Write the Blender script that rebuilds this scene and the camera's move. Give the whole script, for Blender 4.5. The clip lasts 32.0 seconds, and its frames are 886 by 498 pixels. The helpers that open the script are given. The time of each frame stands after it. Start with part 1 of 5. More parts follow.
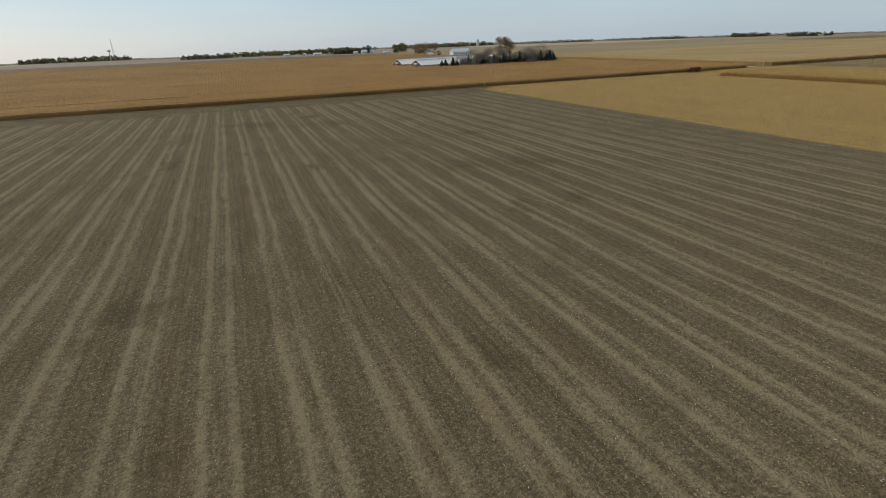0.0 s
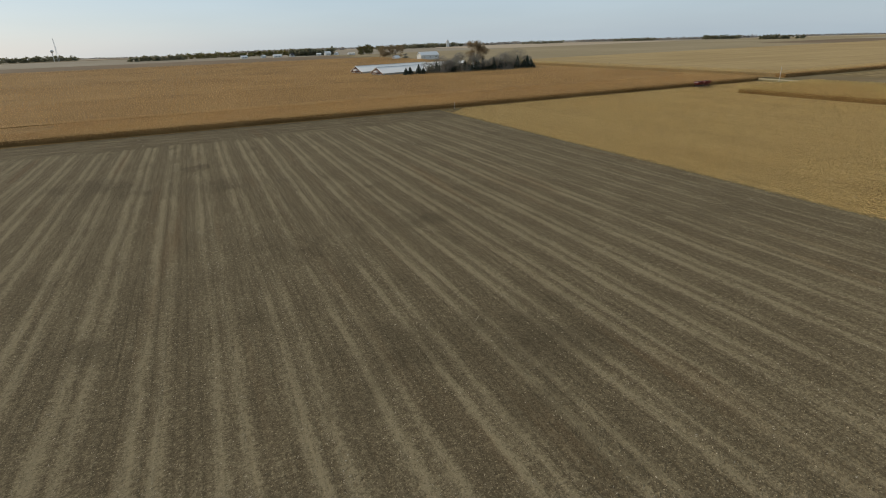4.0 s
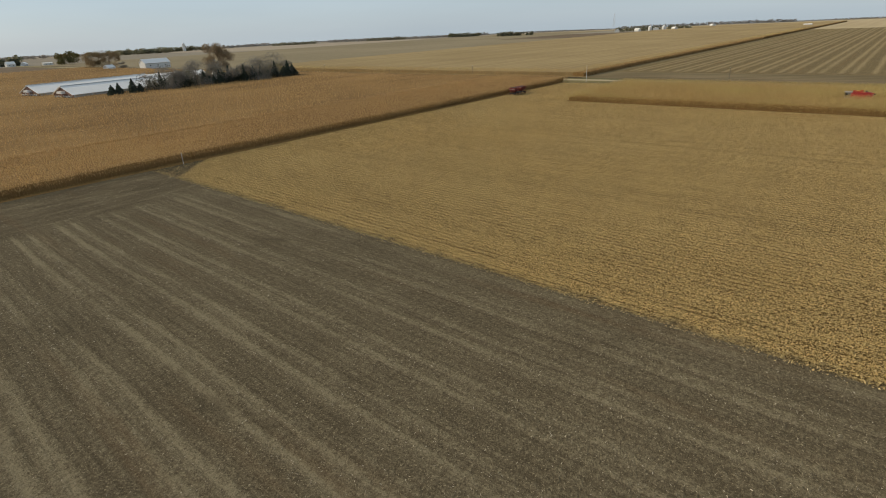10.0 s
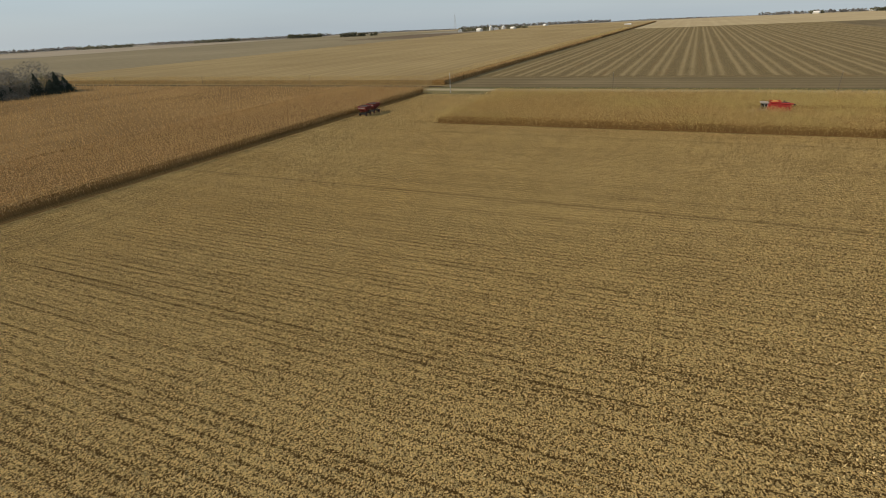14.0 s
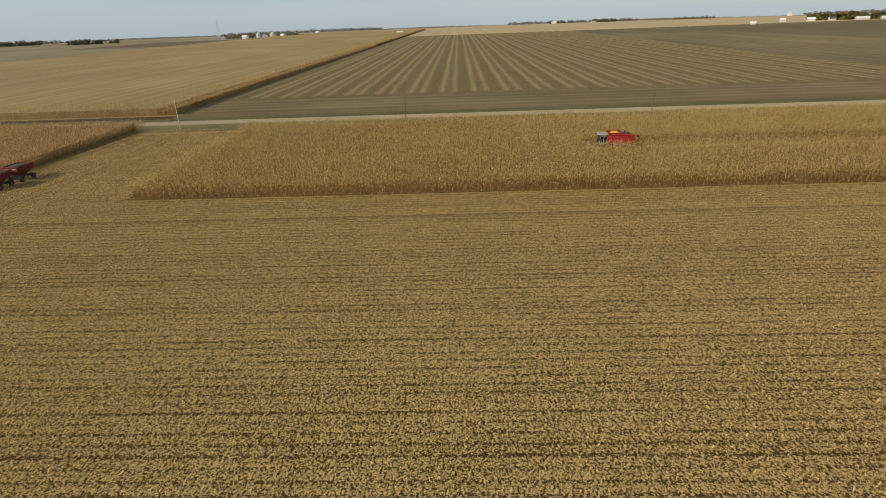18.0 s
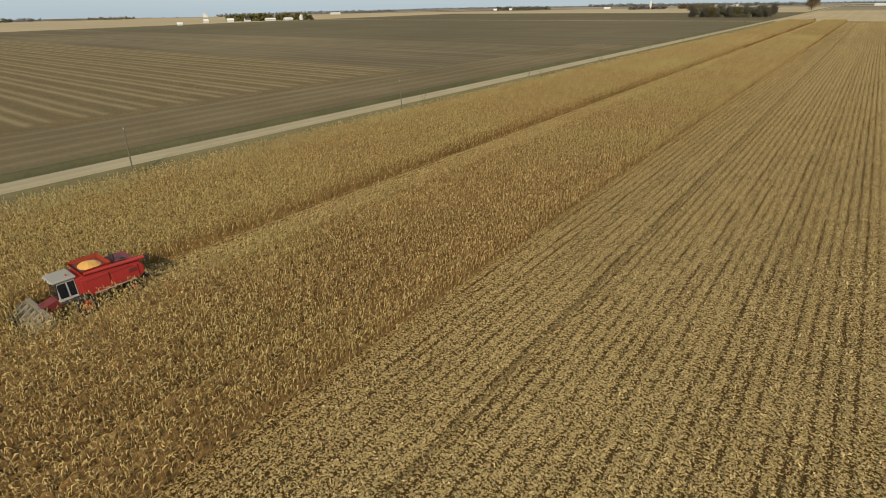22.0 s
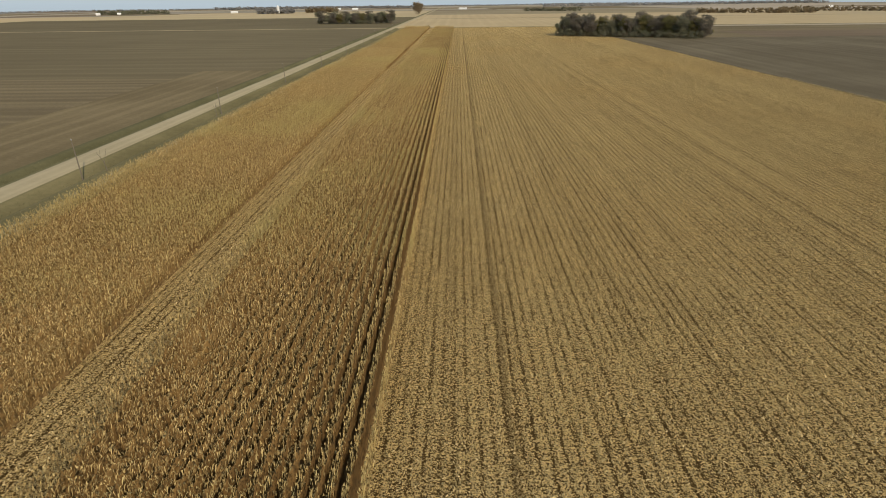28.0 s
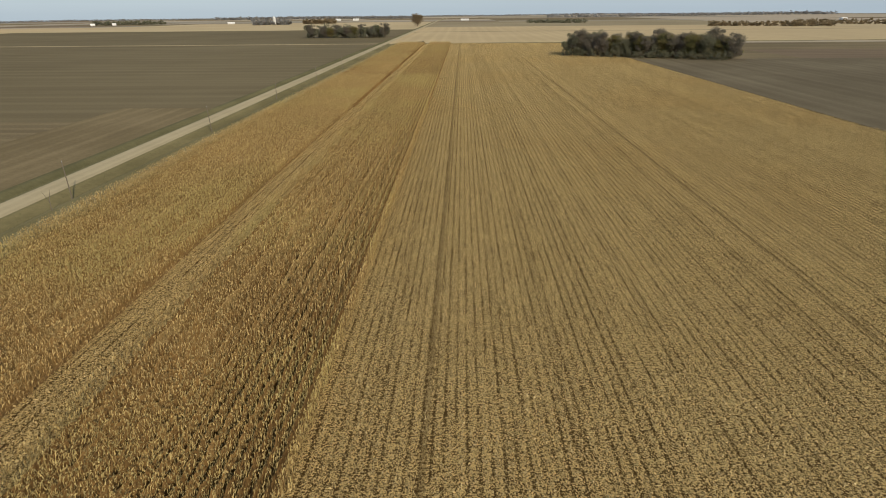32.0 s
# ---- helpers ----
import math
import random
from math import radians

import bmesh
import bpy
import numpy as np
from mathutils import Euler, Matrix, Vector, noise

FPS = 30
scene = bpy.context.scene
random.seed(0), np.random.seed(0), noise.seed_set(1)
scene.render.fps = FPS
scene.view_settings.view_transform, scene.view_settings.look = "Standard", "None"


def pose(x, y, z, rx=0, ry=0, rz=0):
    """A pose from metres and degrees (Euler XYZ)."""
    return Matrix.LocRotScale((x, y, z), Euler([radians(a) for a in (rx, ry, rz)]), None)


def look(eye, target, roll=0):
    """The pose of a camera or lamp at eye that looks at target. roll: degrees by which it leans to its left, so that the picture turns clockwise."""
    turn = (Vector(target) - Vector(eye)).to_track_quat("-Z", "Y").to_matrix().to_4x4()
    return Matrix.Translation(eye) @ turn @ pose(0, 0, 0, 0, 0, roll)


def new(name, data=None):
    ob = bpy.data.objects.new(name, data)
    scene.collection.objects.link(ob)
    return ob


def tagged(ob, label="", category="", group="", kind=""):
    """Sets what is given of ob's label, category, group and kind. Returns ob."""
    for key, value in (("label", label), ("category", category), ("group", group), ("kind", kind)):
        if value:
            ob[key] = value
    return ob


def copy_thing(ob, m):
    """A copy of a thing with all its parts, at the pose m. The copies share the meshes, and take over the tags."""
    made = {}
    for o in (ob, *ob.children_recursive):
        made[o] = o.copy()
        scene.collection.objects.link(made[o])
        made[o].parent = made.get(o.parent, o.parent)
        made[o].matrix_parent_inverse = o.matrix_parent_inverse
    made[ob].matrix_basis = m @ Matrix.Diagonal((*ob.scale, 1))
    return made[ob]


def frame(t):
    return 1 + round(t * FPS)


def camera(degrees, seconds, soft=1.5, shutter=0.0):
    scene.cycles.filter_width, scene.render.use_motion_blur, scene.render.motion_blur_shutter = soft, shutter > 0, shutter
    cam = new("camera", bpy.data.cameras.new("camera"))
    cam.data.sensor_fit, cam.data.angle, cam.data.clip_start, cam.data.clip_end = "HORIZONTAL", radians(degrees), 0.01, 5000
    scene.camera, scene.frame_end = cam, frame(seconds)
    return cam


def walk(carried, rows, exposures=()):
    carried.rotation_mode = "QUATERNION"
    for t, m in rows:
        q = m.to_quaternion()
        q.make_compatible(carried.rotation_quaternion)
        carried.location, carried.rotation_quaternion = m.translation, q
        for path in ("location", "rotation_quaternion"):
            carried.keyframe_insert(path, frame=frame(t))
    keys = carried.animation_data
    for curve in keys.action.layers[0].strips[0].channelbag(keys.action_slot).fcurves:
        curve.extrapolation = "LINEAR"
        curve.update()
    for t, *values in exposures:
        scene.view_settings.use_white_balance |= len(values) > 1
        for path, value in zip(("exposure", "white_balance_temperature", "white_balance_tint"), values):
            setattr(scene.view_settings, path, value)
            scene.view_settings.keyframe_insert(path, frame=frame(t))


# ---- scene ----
# Plan in metres: x grows away from the gravel road, y runs along it; z up.
# Corn corner post at the origin; road centre x = -152.2; standing corn strip x = -139.6 .. -97.
cam = camera(80.9, 32.0, soft=0.95)
walk(cam, [
    (0, look((95.442, 196.212, 18.132), (78.860, 152.894, -0.538), -2.139)),
    (0.5, look((92.972, 190.821, 18.802), (75.714, 147.808, 0.038), -2.033)),
    (1, look((90.158, 185.242, 19.099), (72.350, 142.461, 0.320), -1.849)),
    (1.5, look((87.271, 179.643, 19.407), (69.054, 137.026, 0.646), -1.881)),
    (2, look((84.305, 174.186, 19.771), (65.913, 131.651, 0.994), -1.774)),
    (2.5, look((81.497, 168.663, 20.069), (62.882, 126.223, 1.298), -1.680)),
    (3, look((78.876, 163.591, 20.348), (60.107, 121.217, 1.583), -1.712)),
    (3.5, look((76.380, 158.452, 20.560), (57.536, 116.111, 1.795), -1.799)),
    (4, look((73.968, 153.072, 20.682), (55.060, 110.761, 1.913), -1.882)),
    (4.5, look((71.583, 147.523, 20.691), (52.520, 105.284, 1.919), -1.873)),
    (5, look((69.143, 142.410, 20.577), (49.730, 100.335, 1.792), -1.647)),
    (5.5, look((66.870, 137.245, 20.541), (46.846, 95.476, 1.715), -1.389)),
    (6, look((64.786, 132.213, 20.342), (43.672, 90.971, 1.547), -1.162)),
    (6.5, look((62.373, 127.323, 20.497), (40.024, 86.777, 1.615), -1.446)),
    (7, look((59.868, 122.630, 20.243), (35.746, 83.125, 1.335), -1.765)),
    (7.5, look((56.511, 117.319, 19.838), (30.474, 79.068, 0.892), -2.005)),
    (8, look((53.153, 112.209, 19.532), (25.301, 75.286, 0.534), -2.199)),
    (8.5, look((49.944, 107.509, 19.417), (20.379, 71.972, 0.365), -2.333)),
    (9, look((46.542, 103.070, 19.366), (15.395, 68.921, 0.295), -2.303)),
    (9.5, look((43.366, 99.179, 19.676), (10.447, 66.801, 0.492), -2.573)),
    (10, look((39.835, 95.490, 20.208), (5.140, 65.213, 0.725), -2.783)),
    (10.5, look((35.835, 91.723, 19.937), (-0.263, 63.086, 0.525), -2.941)),
    (11, look((31.628, 88.060, 19.931), (-5.499, 60.828, 0.437), -2.969)),
    (11.5, look((27.140, 84.807, 20.068), (-10.783, 58.755, 0.496), -2.999)),
    (12, look((22.434, 82.171, 20.161), (-16.127, 57.102, 0.550), -3.152)),
    (12.5, look((17.406, 79.425, 20.068), (-21.715, 55.272, 0.417), -3.364)),
    (13, look((13.390, 76.998, 19.508), (-26.426, 54.061, -0.206), -3.605)),
    (13.5, look((8.861, 74.728, 19.720), (-31.792, 53.413, -0.104), -3.344)),
    (14, look((3.830, 72.737, 19.775), (-37.571, 53.116, -0.249), -2.868)),
    (14.5, look((-1.170, 70.769, 20.205), (-43.351, 52.750, 0.303), -2.884)),
    (15, look((-6.471, 69.219, 20.044), (-49.436, 53.034, 0.244), -2.785)),
    (15.5, look((-11.693, 67.860, 19.745), (-55.389, 53.782, -0.067), -2.575)),
    (16, look((-16.902, 66.647, 19.439), (-61.227, 54.828, -0.452), -2.347)),
    (16.5, look((-22.245, 65.681, 19.172), (-67.083, 56.115, -0.779), -2.201)),
    (17, look((-27.559, 65.272, 19.100), (-72.797, 57.885, -0.873), -2.230)),
    (17.5, look((-32.991, 65.060, 19.012), (-78.479, 59.926, -1.100), -2.181)),
    (18, look((-38.003, 65.265, 19.018), (-83.689, 63.338, -1.206), -2.151)),
    (18.5, look((-43.056, 65.651, 18.964), (-88.667, 67.936, -1.394), -2.045)),
    (19, look((-48.577, 66.471, 18.862), (-93.641, 73.295, -1.695), -1.878)),
    (19.5, look((-53.907, 67.538, 18.939), (-98.040, 78.534, -1.830), -1.734)),
    (20, look((-59.278, 68.802, 18.947), (-102.213, 83.607, -1.968), -1.463)),
    (20.5, look((-64.748, 70.712, 18.619), (-105.664, 90.298, -2.410), -1.306)),
    (21, look((-69.637, 72.584, 18.472), (-107.315, 97.735, -2.689), -1.072)),
    (21.5, look((-74.179, 74.675, 18.471), (-107.360, 105.454, -2.783), -1.088)),
    (22, look((-78.706, 78.148, 18.072), (-106.430, 113.881, -3.248), -1.016)),
    (22.5, look((-82.280, 81.451, 18.260), (-104.594, 120.685, -3.251), -0.880)),
    (23, look((-85.458, 85.226, 18.527), (-102.684, 126.759, -3.341), -0.811)),
    (23.5, look((-88.147, 89.178, 18.470), (-101.061, 132.254, -3.387), -0.561)),
    (24, look((-90.448, 93.486, 18.605), (-99.501, 137.482, -3.357), -0.290)),
    (24.5, look((-92.199, 97.789, 18.930), (-98.188, 142.274, -3.097), -0.182)),
    (25, look((-93.421, 102.544, 19.253), (-97.209, 147.253, -2.811), -0.229)),
    (25.5, look((-94.165, 107.326, 19.618), (-96.583, 152.110, -2.485), -0.346)),
    (26, look((-94.352, 112.152, 20.173), (-96.213, 156.923, -2.009), -0.361)),
    (26.5, look((-94.197, 117.277, 20.765), (-96.013, 162.030, -1.458), -0.327)),
    (27, look((-93.845, 122.714, 21.312), (-95.730, 167.511, -0.817), -0.321)),
    (27.5, look((-93.387, 128.272, 21.787), (-95.161, 173.199, -0.085), -0.445)),
    (28, look((-92.833, 133.399, 22.235), (-94.307, 178.476, 0.652), -0.715)),
    (28.5, look((-92.522, 139.411, 22.547), (-93.985, 184.460, 0.903), -0.422)),
    (29, look((-91.938, 144.926, 22.916), (-93.484, 190.019, 1.369), -0.288)),
    (29.5, look((-91.276, 150.308, 23.431), (-92.943, 195.444, 1.983), -0.306)),
    (30, look((-90.728, 155.676, 23.954), (-92.525, 200.855, 2.609), -0.258)),
    (30.5, look((-90.327, 160.878, 24.672), (-92.310, 206.104, 3.443), -0.310)),
    (31, look((-89.706, 166.591, 25.093), (-91.850, 211.852, 3.955), -0.308)),
    (31.5, look((-88.988, 172.713, 25.069), (-90.939, 218.062, 4.100), -0.381)),
    (32, look((-87.503, 178.842, 25.089), (-89.259, 224.239, 4.207), -0.597)),
], exposures=((0, 0.34, 6600, 10), (9, 0.34, 6700, 10), (13, 0.26, 6900, 11), (18, 0.30, 6950, 10), (20, 0.32, 6850, 10), (22, 0.33, 6600, 8),
    (24, 0.36, 6500, 3), (25, 0.37, 6500, 2), (26.5, 0.35, 6500, 6), (28, 0.33, 6500, 10), (32, 0.32, 6500, 10)))

# ---------------------------------------------------------------- light
SUN_EL, SUN_AZ = 31.0, 148.0          # degrees; azimuth clockwise from +y
world = bpy.data.worlds.new("sky")
scene.world = world
world.use_nodes = True
wn = world.node_tree.nodes
sky = wn.new("ShaderNodeTexSky")
sky.sky_type = "NISHITA"
sky.sun_disc = False
sky.sun_elevation = radians(SUN_EL)
sky.sun_rotation = radians(SUN_AZ)
sky.air_density = 1.0
sky.dust_density = 0.6
sky.ozone_density = 3.0
wn["Background"].inputs["Strength"].default_value = 0.085
# thin even cloud veil over the clear sky
veil = wn.new("ShaderNodeMix")
veil.data_type = "RGBA"
veil.inputs["Factor"].default_value = 0.74
thin = wn.new("ShaderNodeTexNoise")
thin.inputs["Scale"].default_value = 1.0
thin.inputs["Detail"].default_value = 4.0
span = wn.new("ShaderNodeMapping")
span.inputs["Scale"].default_value = (2.2, 2.2, 17.0)
where = wn.new("ShaderNodeTexCoord")
world.node_tree.links.new(where.outputs["Generated"], span.inputs["Vector"])
world.node_tree.links.new(span.outputs["Vector"], thin.inputs["Vector"])
cloud = wn.new("ShaderNodeMix")
cloud.data_type = "RGBA"
cloud.inputs["A"].default_value = (3.55, 4.55, 5.65, 1.0)
cloud.inputs["B"].default_value = (4.75, 5.85, 6.9, 1.0)
world.node_tree.links.new(thin.outputs["Fac"], cloud.inputs["Factor"])
world.node_tree.links.new(cloud.outputs["Result"], veil.inputs["B"])
world.node_tree.links.new(sky.outputs[0], veil.inputs["A"])
world.node_tree.links.new(veil.outputs["Result"], wn["Background"].inputs["Color"])
sun_data = bpy.data.lights.new("sun", "SUN")
sun_data.energy = 2.9
sun_data.angle = radians(1.5)
sun_data.color = (1.0, 0.87, 0.66)
sun = new("sun", sun_data)
_a, _e = radians(SUN_AZ), radians(SUN_EL)
sun_dir = Vector((math.sin(_a) * math.cos(_e), math.cos(_a) * math.cos(_e), math.sin(_e)))
sun.matrix_basis = look(sun_dir * 100, (0, 0, 0))

# ---------------------------------------------------------------- materials
def nodes_of(name, rough=0.9):
    m = bpy.data.materials.new(name)
    m.use_nodes = True
    t = m.node_tree
    b = t.nodes["Principled BSDF"]
    b.inputs["Roughness"].default_value = rough
    b.inputs["Specular IOR Level"].default_value = 0.03
    b.inputs["Diffuse Roughness"].default_value = 0.2 if rough > 0.9 else 0.0
    return m, t, b


def node(t, kind, **values):
    n = t.nodes.new(kind)
    for key, v in values.items():
        if key in n.inputs:
            n.inputs[key].default_value = v
    return n


def math_node(t, op, a, b=None, clamp=False):
    n = t.nodes.new("ShaderNodeMath")
    n.operation = op
    n.use_clamp = clamp
    for i, v in enumerate((a, b)):
        if v is None:
            continue
        if isinstance(v, (int, float)):
            n.inputs[i].default_value = v
        else:
            t.links.new(v, n.inputs[i])
    return n.outputs[0]


def mix(t, fac, a, b):
    n = t.nodes.new("ShaderNodeMix")
    n.data_type = "RGBA"
    for sock, v in ((n.inputs["Factor"], fac), (n.inputs["A"], a), (n.inputs["B"], b)):
        if isinstance(v, (int, float)):
            sock.default_value = v
        elif isinstance(v, tuple):
            sock.default_value = (*v, 1.0)
        else:
            t.links.new(v, sock)
    return n.outputs["Result"]


def ramp(t, value, lo, hi):
    n = t.nodes.new("ShaderNodeMapRange")
    n.interpolation_type = "SMOOTHSTEP"
    t.links.new(value, n.inputs["Value"])
    n.inputs["From Min"].default_value, n.inputs["From Max"].default_value = lo, hi
    return n.outputs["Result"]


def place(t):
    g = t.nodes.new("ShaderNodeNewGeometry")
    s = t.nodes.new("ShaderNodeSeparateXYZ")
    t.links.new(g.outputs["Position"], s.inputs[0])
    return g.outputs["Position"], s.outputs["X"], s.outputs["Y"]


def noise_at(t, pos, scale, detail=3.0, rough=0.6, stretch=None):
    if stretch:
        v = t.nodes.new("ShaderNodeVectorMath")
        v.operation = "MULTIPLY"
        v.inputs[1].default_value = stretch
        t.links.new(pos, v.inputs[0])
        pos = v.outputs[0]
    n = node(t, "ShaderNodeTexNoise", Scale=scale, Detail=detail, Roughness=rough)
    t.links.new(pos, n.inputs["Vector"])
    return n.outputs["Fac"]


def stripe(t, coord, period, wobble=None, amount=0.0, phase=0.0):
    """0..1 wave across rows."""
    if wobble is not None:
        coord = math_node(t, "ADD", coord, math_node(t, "MULTIPLY", math_node(t, "SUBTRACT", wobble, 0.5), amount))
    s = math_node(t, "SINE", math_node(t, "ADD", math_node(t, "MULTIPLY", coord, 2 * math.pi / period), phase))
    return math_node(t, "ADD", math_node(t, "MULTIPLY", s, 0.5), 0.5)


def bump(t, b, height, strength=0.5, distance=0.1):
    n = node(t, "ShaderNodeBump", Strength=strength, Distance=distance)
    t.links.new(height, n.inputs["Height"])
    t.links.new(n.outputs[0], b.inputs["Normal"])


def plain(name, colour, rough=0.6, metal=0.0, scale=3.0, vary=0.25, spec=0.4):
    """Painted, metal or other plain surface with dirt and fine variation at two scales."""
    m, t, b = nodes_of(name, rough)
    c = t.nodes.new("ShaderNodeTexCoord")
    n1 = noise_at(t, c.outputs["Object"], scale, 4)
    n2 = noise_at(t, c.outputs["Object"], scale * 9, 3)
    dark = tuple(v * (1 - vary) for v in colour)
    lite = tuple(min(1.0, v * (1 + vary * 0.5)) for v in colour)
    col = mix(t, math_node(t, "ADD", math_node(t, "MULTIPLY", n1, 0.6), math_node(t, "MULTIPLY", n2, 0.4)), dark, lite)
    t.links.new(col, b.inputs["Base Color"])
    b.inputs["Metallic"].default_value = metal
    b.inputs["Specular IOR Level"].default_value = spec
    bump(t, b, n2, 0.12, 0.02)
    return m


def row_lines(t, coord, period, wobble, amount):
    """Crop rows: 1 on each row's crest, 0 in the furrow beside it, and every row's own strength."""
    c = math_node(t, "ADD", coord, math_node(t, "MULTIPLY", math_node(t, "SUBTRACT", wobble, 0.5), amount))
    c = math_node(t, "DIVIDE", c, period)
    tri = math_node(t, "MULTIPLY", math_node(t, "ABSOLUTE", math_node(t, "SUBTRACT", math_node(t, "FRACT", c), 0.5)), 2.0)
    w = t.nodes.new("ShaderNodeTexWhiteNoise")
    w.noise_dimensions = "1D"
    t.links.new(math_node(t, "FLOOR", c), w.inputs["W"])
    furrow = math_node(t, "SUBTRACT", 1.0, ramp(t, tri, 0.05, 0.5))
    return math_node(t, "MULTIPLY", furrow, math_node(t, "ADD", math_node(t, "MULTIPLY", w.outputs["Value"], 0.6), 0.6)), tri


def field_stubble(name, pale, dark, along="y", head=None, row=0.76, band=4.56, soil=(0.1, 0.08, 0.05), edge=None):
    """Harvested corn: chopped residue in rows. head: (limit) below which rows run across."""
    m, t, b = nodes_of(name, 0.95)
    pos, x, y = place(t)
    fine = noise_at(t, pos, 3.0, 5, 0.85)
    chop = ramp(t, noise_at(t, pos, 9.0, 3, 0.75), 0.38, 0.62)
    big = noise_at(t, pos, 0.02, 3, 0.55)
    mid = noise_at(t, pos, 0.18, 3, 0.6)
    wob = noise_at(t, pos, 0.35, 2)
    c = x if along == "y" else y
    long_ = (1, 0.16, 1) if along == "y" else (0.16, 1, 1)
    streak = noise_at(t, pos, 1.3, 3, 0.65, long_)
    speck = ramp(t, noise_at(t, pos, 1.9, 2, 0.6), 0.40, 0.64)
    furrow, rows = row_lines(t, c, row, wob, 0.09)
    bands = row_lines(t, c, band, wob, 0.5)[0]
    wide = stripe(t, c, band * 4, wob, 2.0)
    if head is not None:
        across = y if along == "y" else x
        f = ramp(t, math_node(t, "ADD", across, math_node(t, "MULTIPLY", wob, 3.0)), head - 1, head + 2.5)
        furrow_x, rows_x = row_lines(t, math_node(t, "ADD", across, math_node(t, "MULTIPLY", big, 2.0)), row, wob, 0.12)
        rows = mixf(t, f, rows_x, rows)
        furrow = mixf(t, f, math_node(t, "MULTIPLY", furrow_x, 0.85), furrow)
    furrow = math_node(t, "MULTIPLY", furrow, math_node(t, "ADD", math_node(t, "MULTIPLY", ramp(t, noise_at(t, pos, 0.8, 3, 0.7, long_), 0.3, 0.62), 0.95), 0.2))
    grain = ramp(t, noise_at(t, pos, 5.0, 3, 0.65), 0.42, 0.58)
    clump = ramp(t, noise_at(t, pos, 1.5, 3, 0.7, (1, 0.45, 1) if along == "y" else (0.45, 1, 1)), 0.42, 0.58)
    v = math_node(t, "MULTIPLY", fine, 0.6)
    for s, w in ((chop, 0.54), (grain, 0.32), (clump, 0.05), (furrow, -0.21), (bands, -0.05), (wide, 0.03), (streak, 0.22), (mid, 0.10), (speck, 0.12)):
        v = math_node(t, "ADD", v, math_node(t, "MULTIPLY", s, w))
    v = math_node(t, "ADD", v, 0.075)
    col = mix(t, ramp(t, v, 0.82, 1.20), dark, pale)
    warm = tuple(a * k for a, k in zip(pale, (0.95, 0.88, 0.78)))
    col = mix(t, math_node(t, "MULTIPLY", ramp(t, big, 0.42, 0.68), 0.5), col, mix(t, ramp(t, v, 0.82, 1.20), dark, warm))
    for place_x in (-89.6, -52.8):
        d = math_node(t, "ABSOLUTE", math_node(t, "SUBTRACT", math_node(t, "ADD", x, math_node(t, "MULTIPLY", wob, 0.4)), place_x))
        track = math_node(t, "MULTIPLY", math_node(t, "SUBTRACT", 1.0, ramp(t, d, 0.12, 0.34)), 0.5)
        col = mix(t, track, col, dark)
    for place_y in (5.6, 7.4, 10.1, 11.9):
        d = math_node(t, "ABSOLUTE", math_node(t, "SUBTRACT", math_node(t, "ADD", y, math_node(t, "MULTIPLY", mid, 2.0)), place_y))
        track = math_node(t, "MULTIPLY", math_node(t, "SUBTRACT", 1.0, ramp(t, d, 0.15, 0.42)), 0.28)
        col = mix(t, track, col, dark)
    if edge is not None:
        # ragged border with the bare bean soil, rounding the field corner
        e = math_node(t, "ADD", math_node(t, "SUBTRACT", x, edge), math_node(t, "MAXIMUM", math_node(t, "SUBTRACT", 9.0, y), 0.0))
        e = math_node(t, "ADD", e, math_node(t, "MULTIPLY", math_node(t, "SUBTRACT", noise_at(t, pos, 0.55, 4, 0.7), 0.5), 4.0))
        col = mix(t, ramp(t, math_node(t, "ADD", e, math_node(t, "MULTIPLY", chop, 0.5)), -0.9, 0.7), col, mix(t, ramp(t, fine, 0.35, 0.65), soil, tuple(k * 1.9 for k in soil)))
    t.links.new(col, b.inputs["Base Color"])
    bump(t, b, math_node(t, "ADD", math_node(t, "MULTIPLY", rows, 0.5), math_node(t, "ADD", chop, fine)), 1.0, 0.19)
    return m


def mixf(t, f, a, b):
    n = t.nodes.new("ShaderNodeMix")
    for sock, v in ((n.inputs["Factor"], f), (n.inputs["A"], a), (n.inputs["B"], b)):
        t.links.new(v, sock)
    return n.outputs["Result"]


def crest(x, period):
    """Phase that puts a stripe's crest at x."""
    return math.pi / 2 - 2 * math.pi * x / period


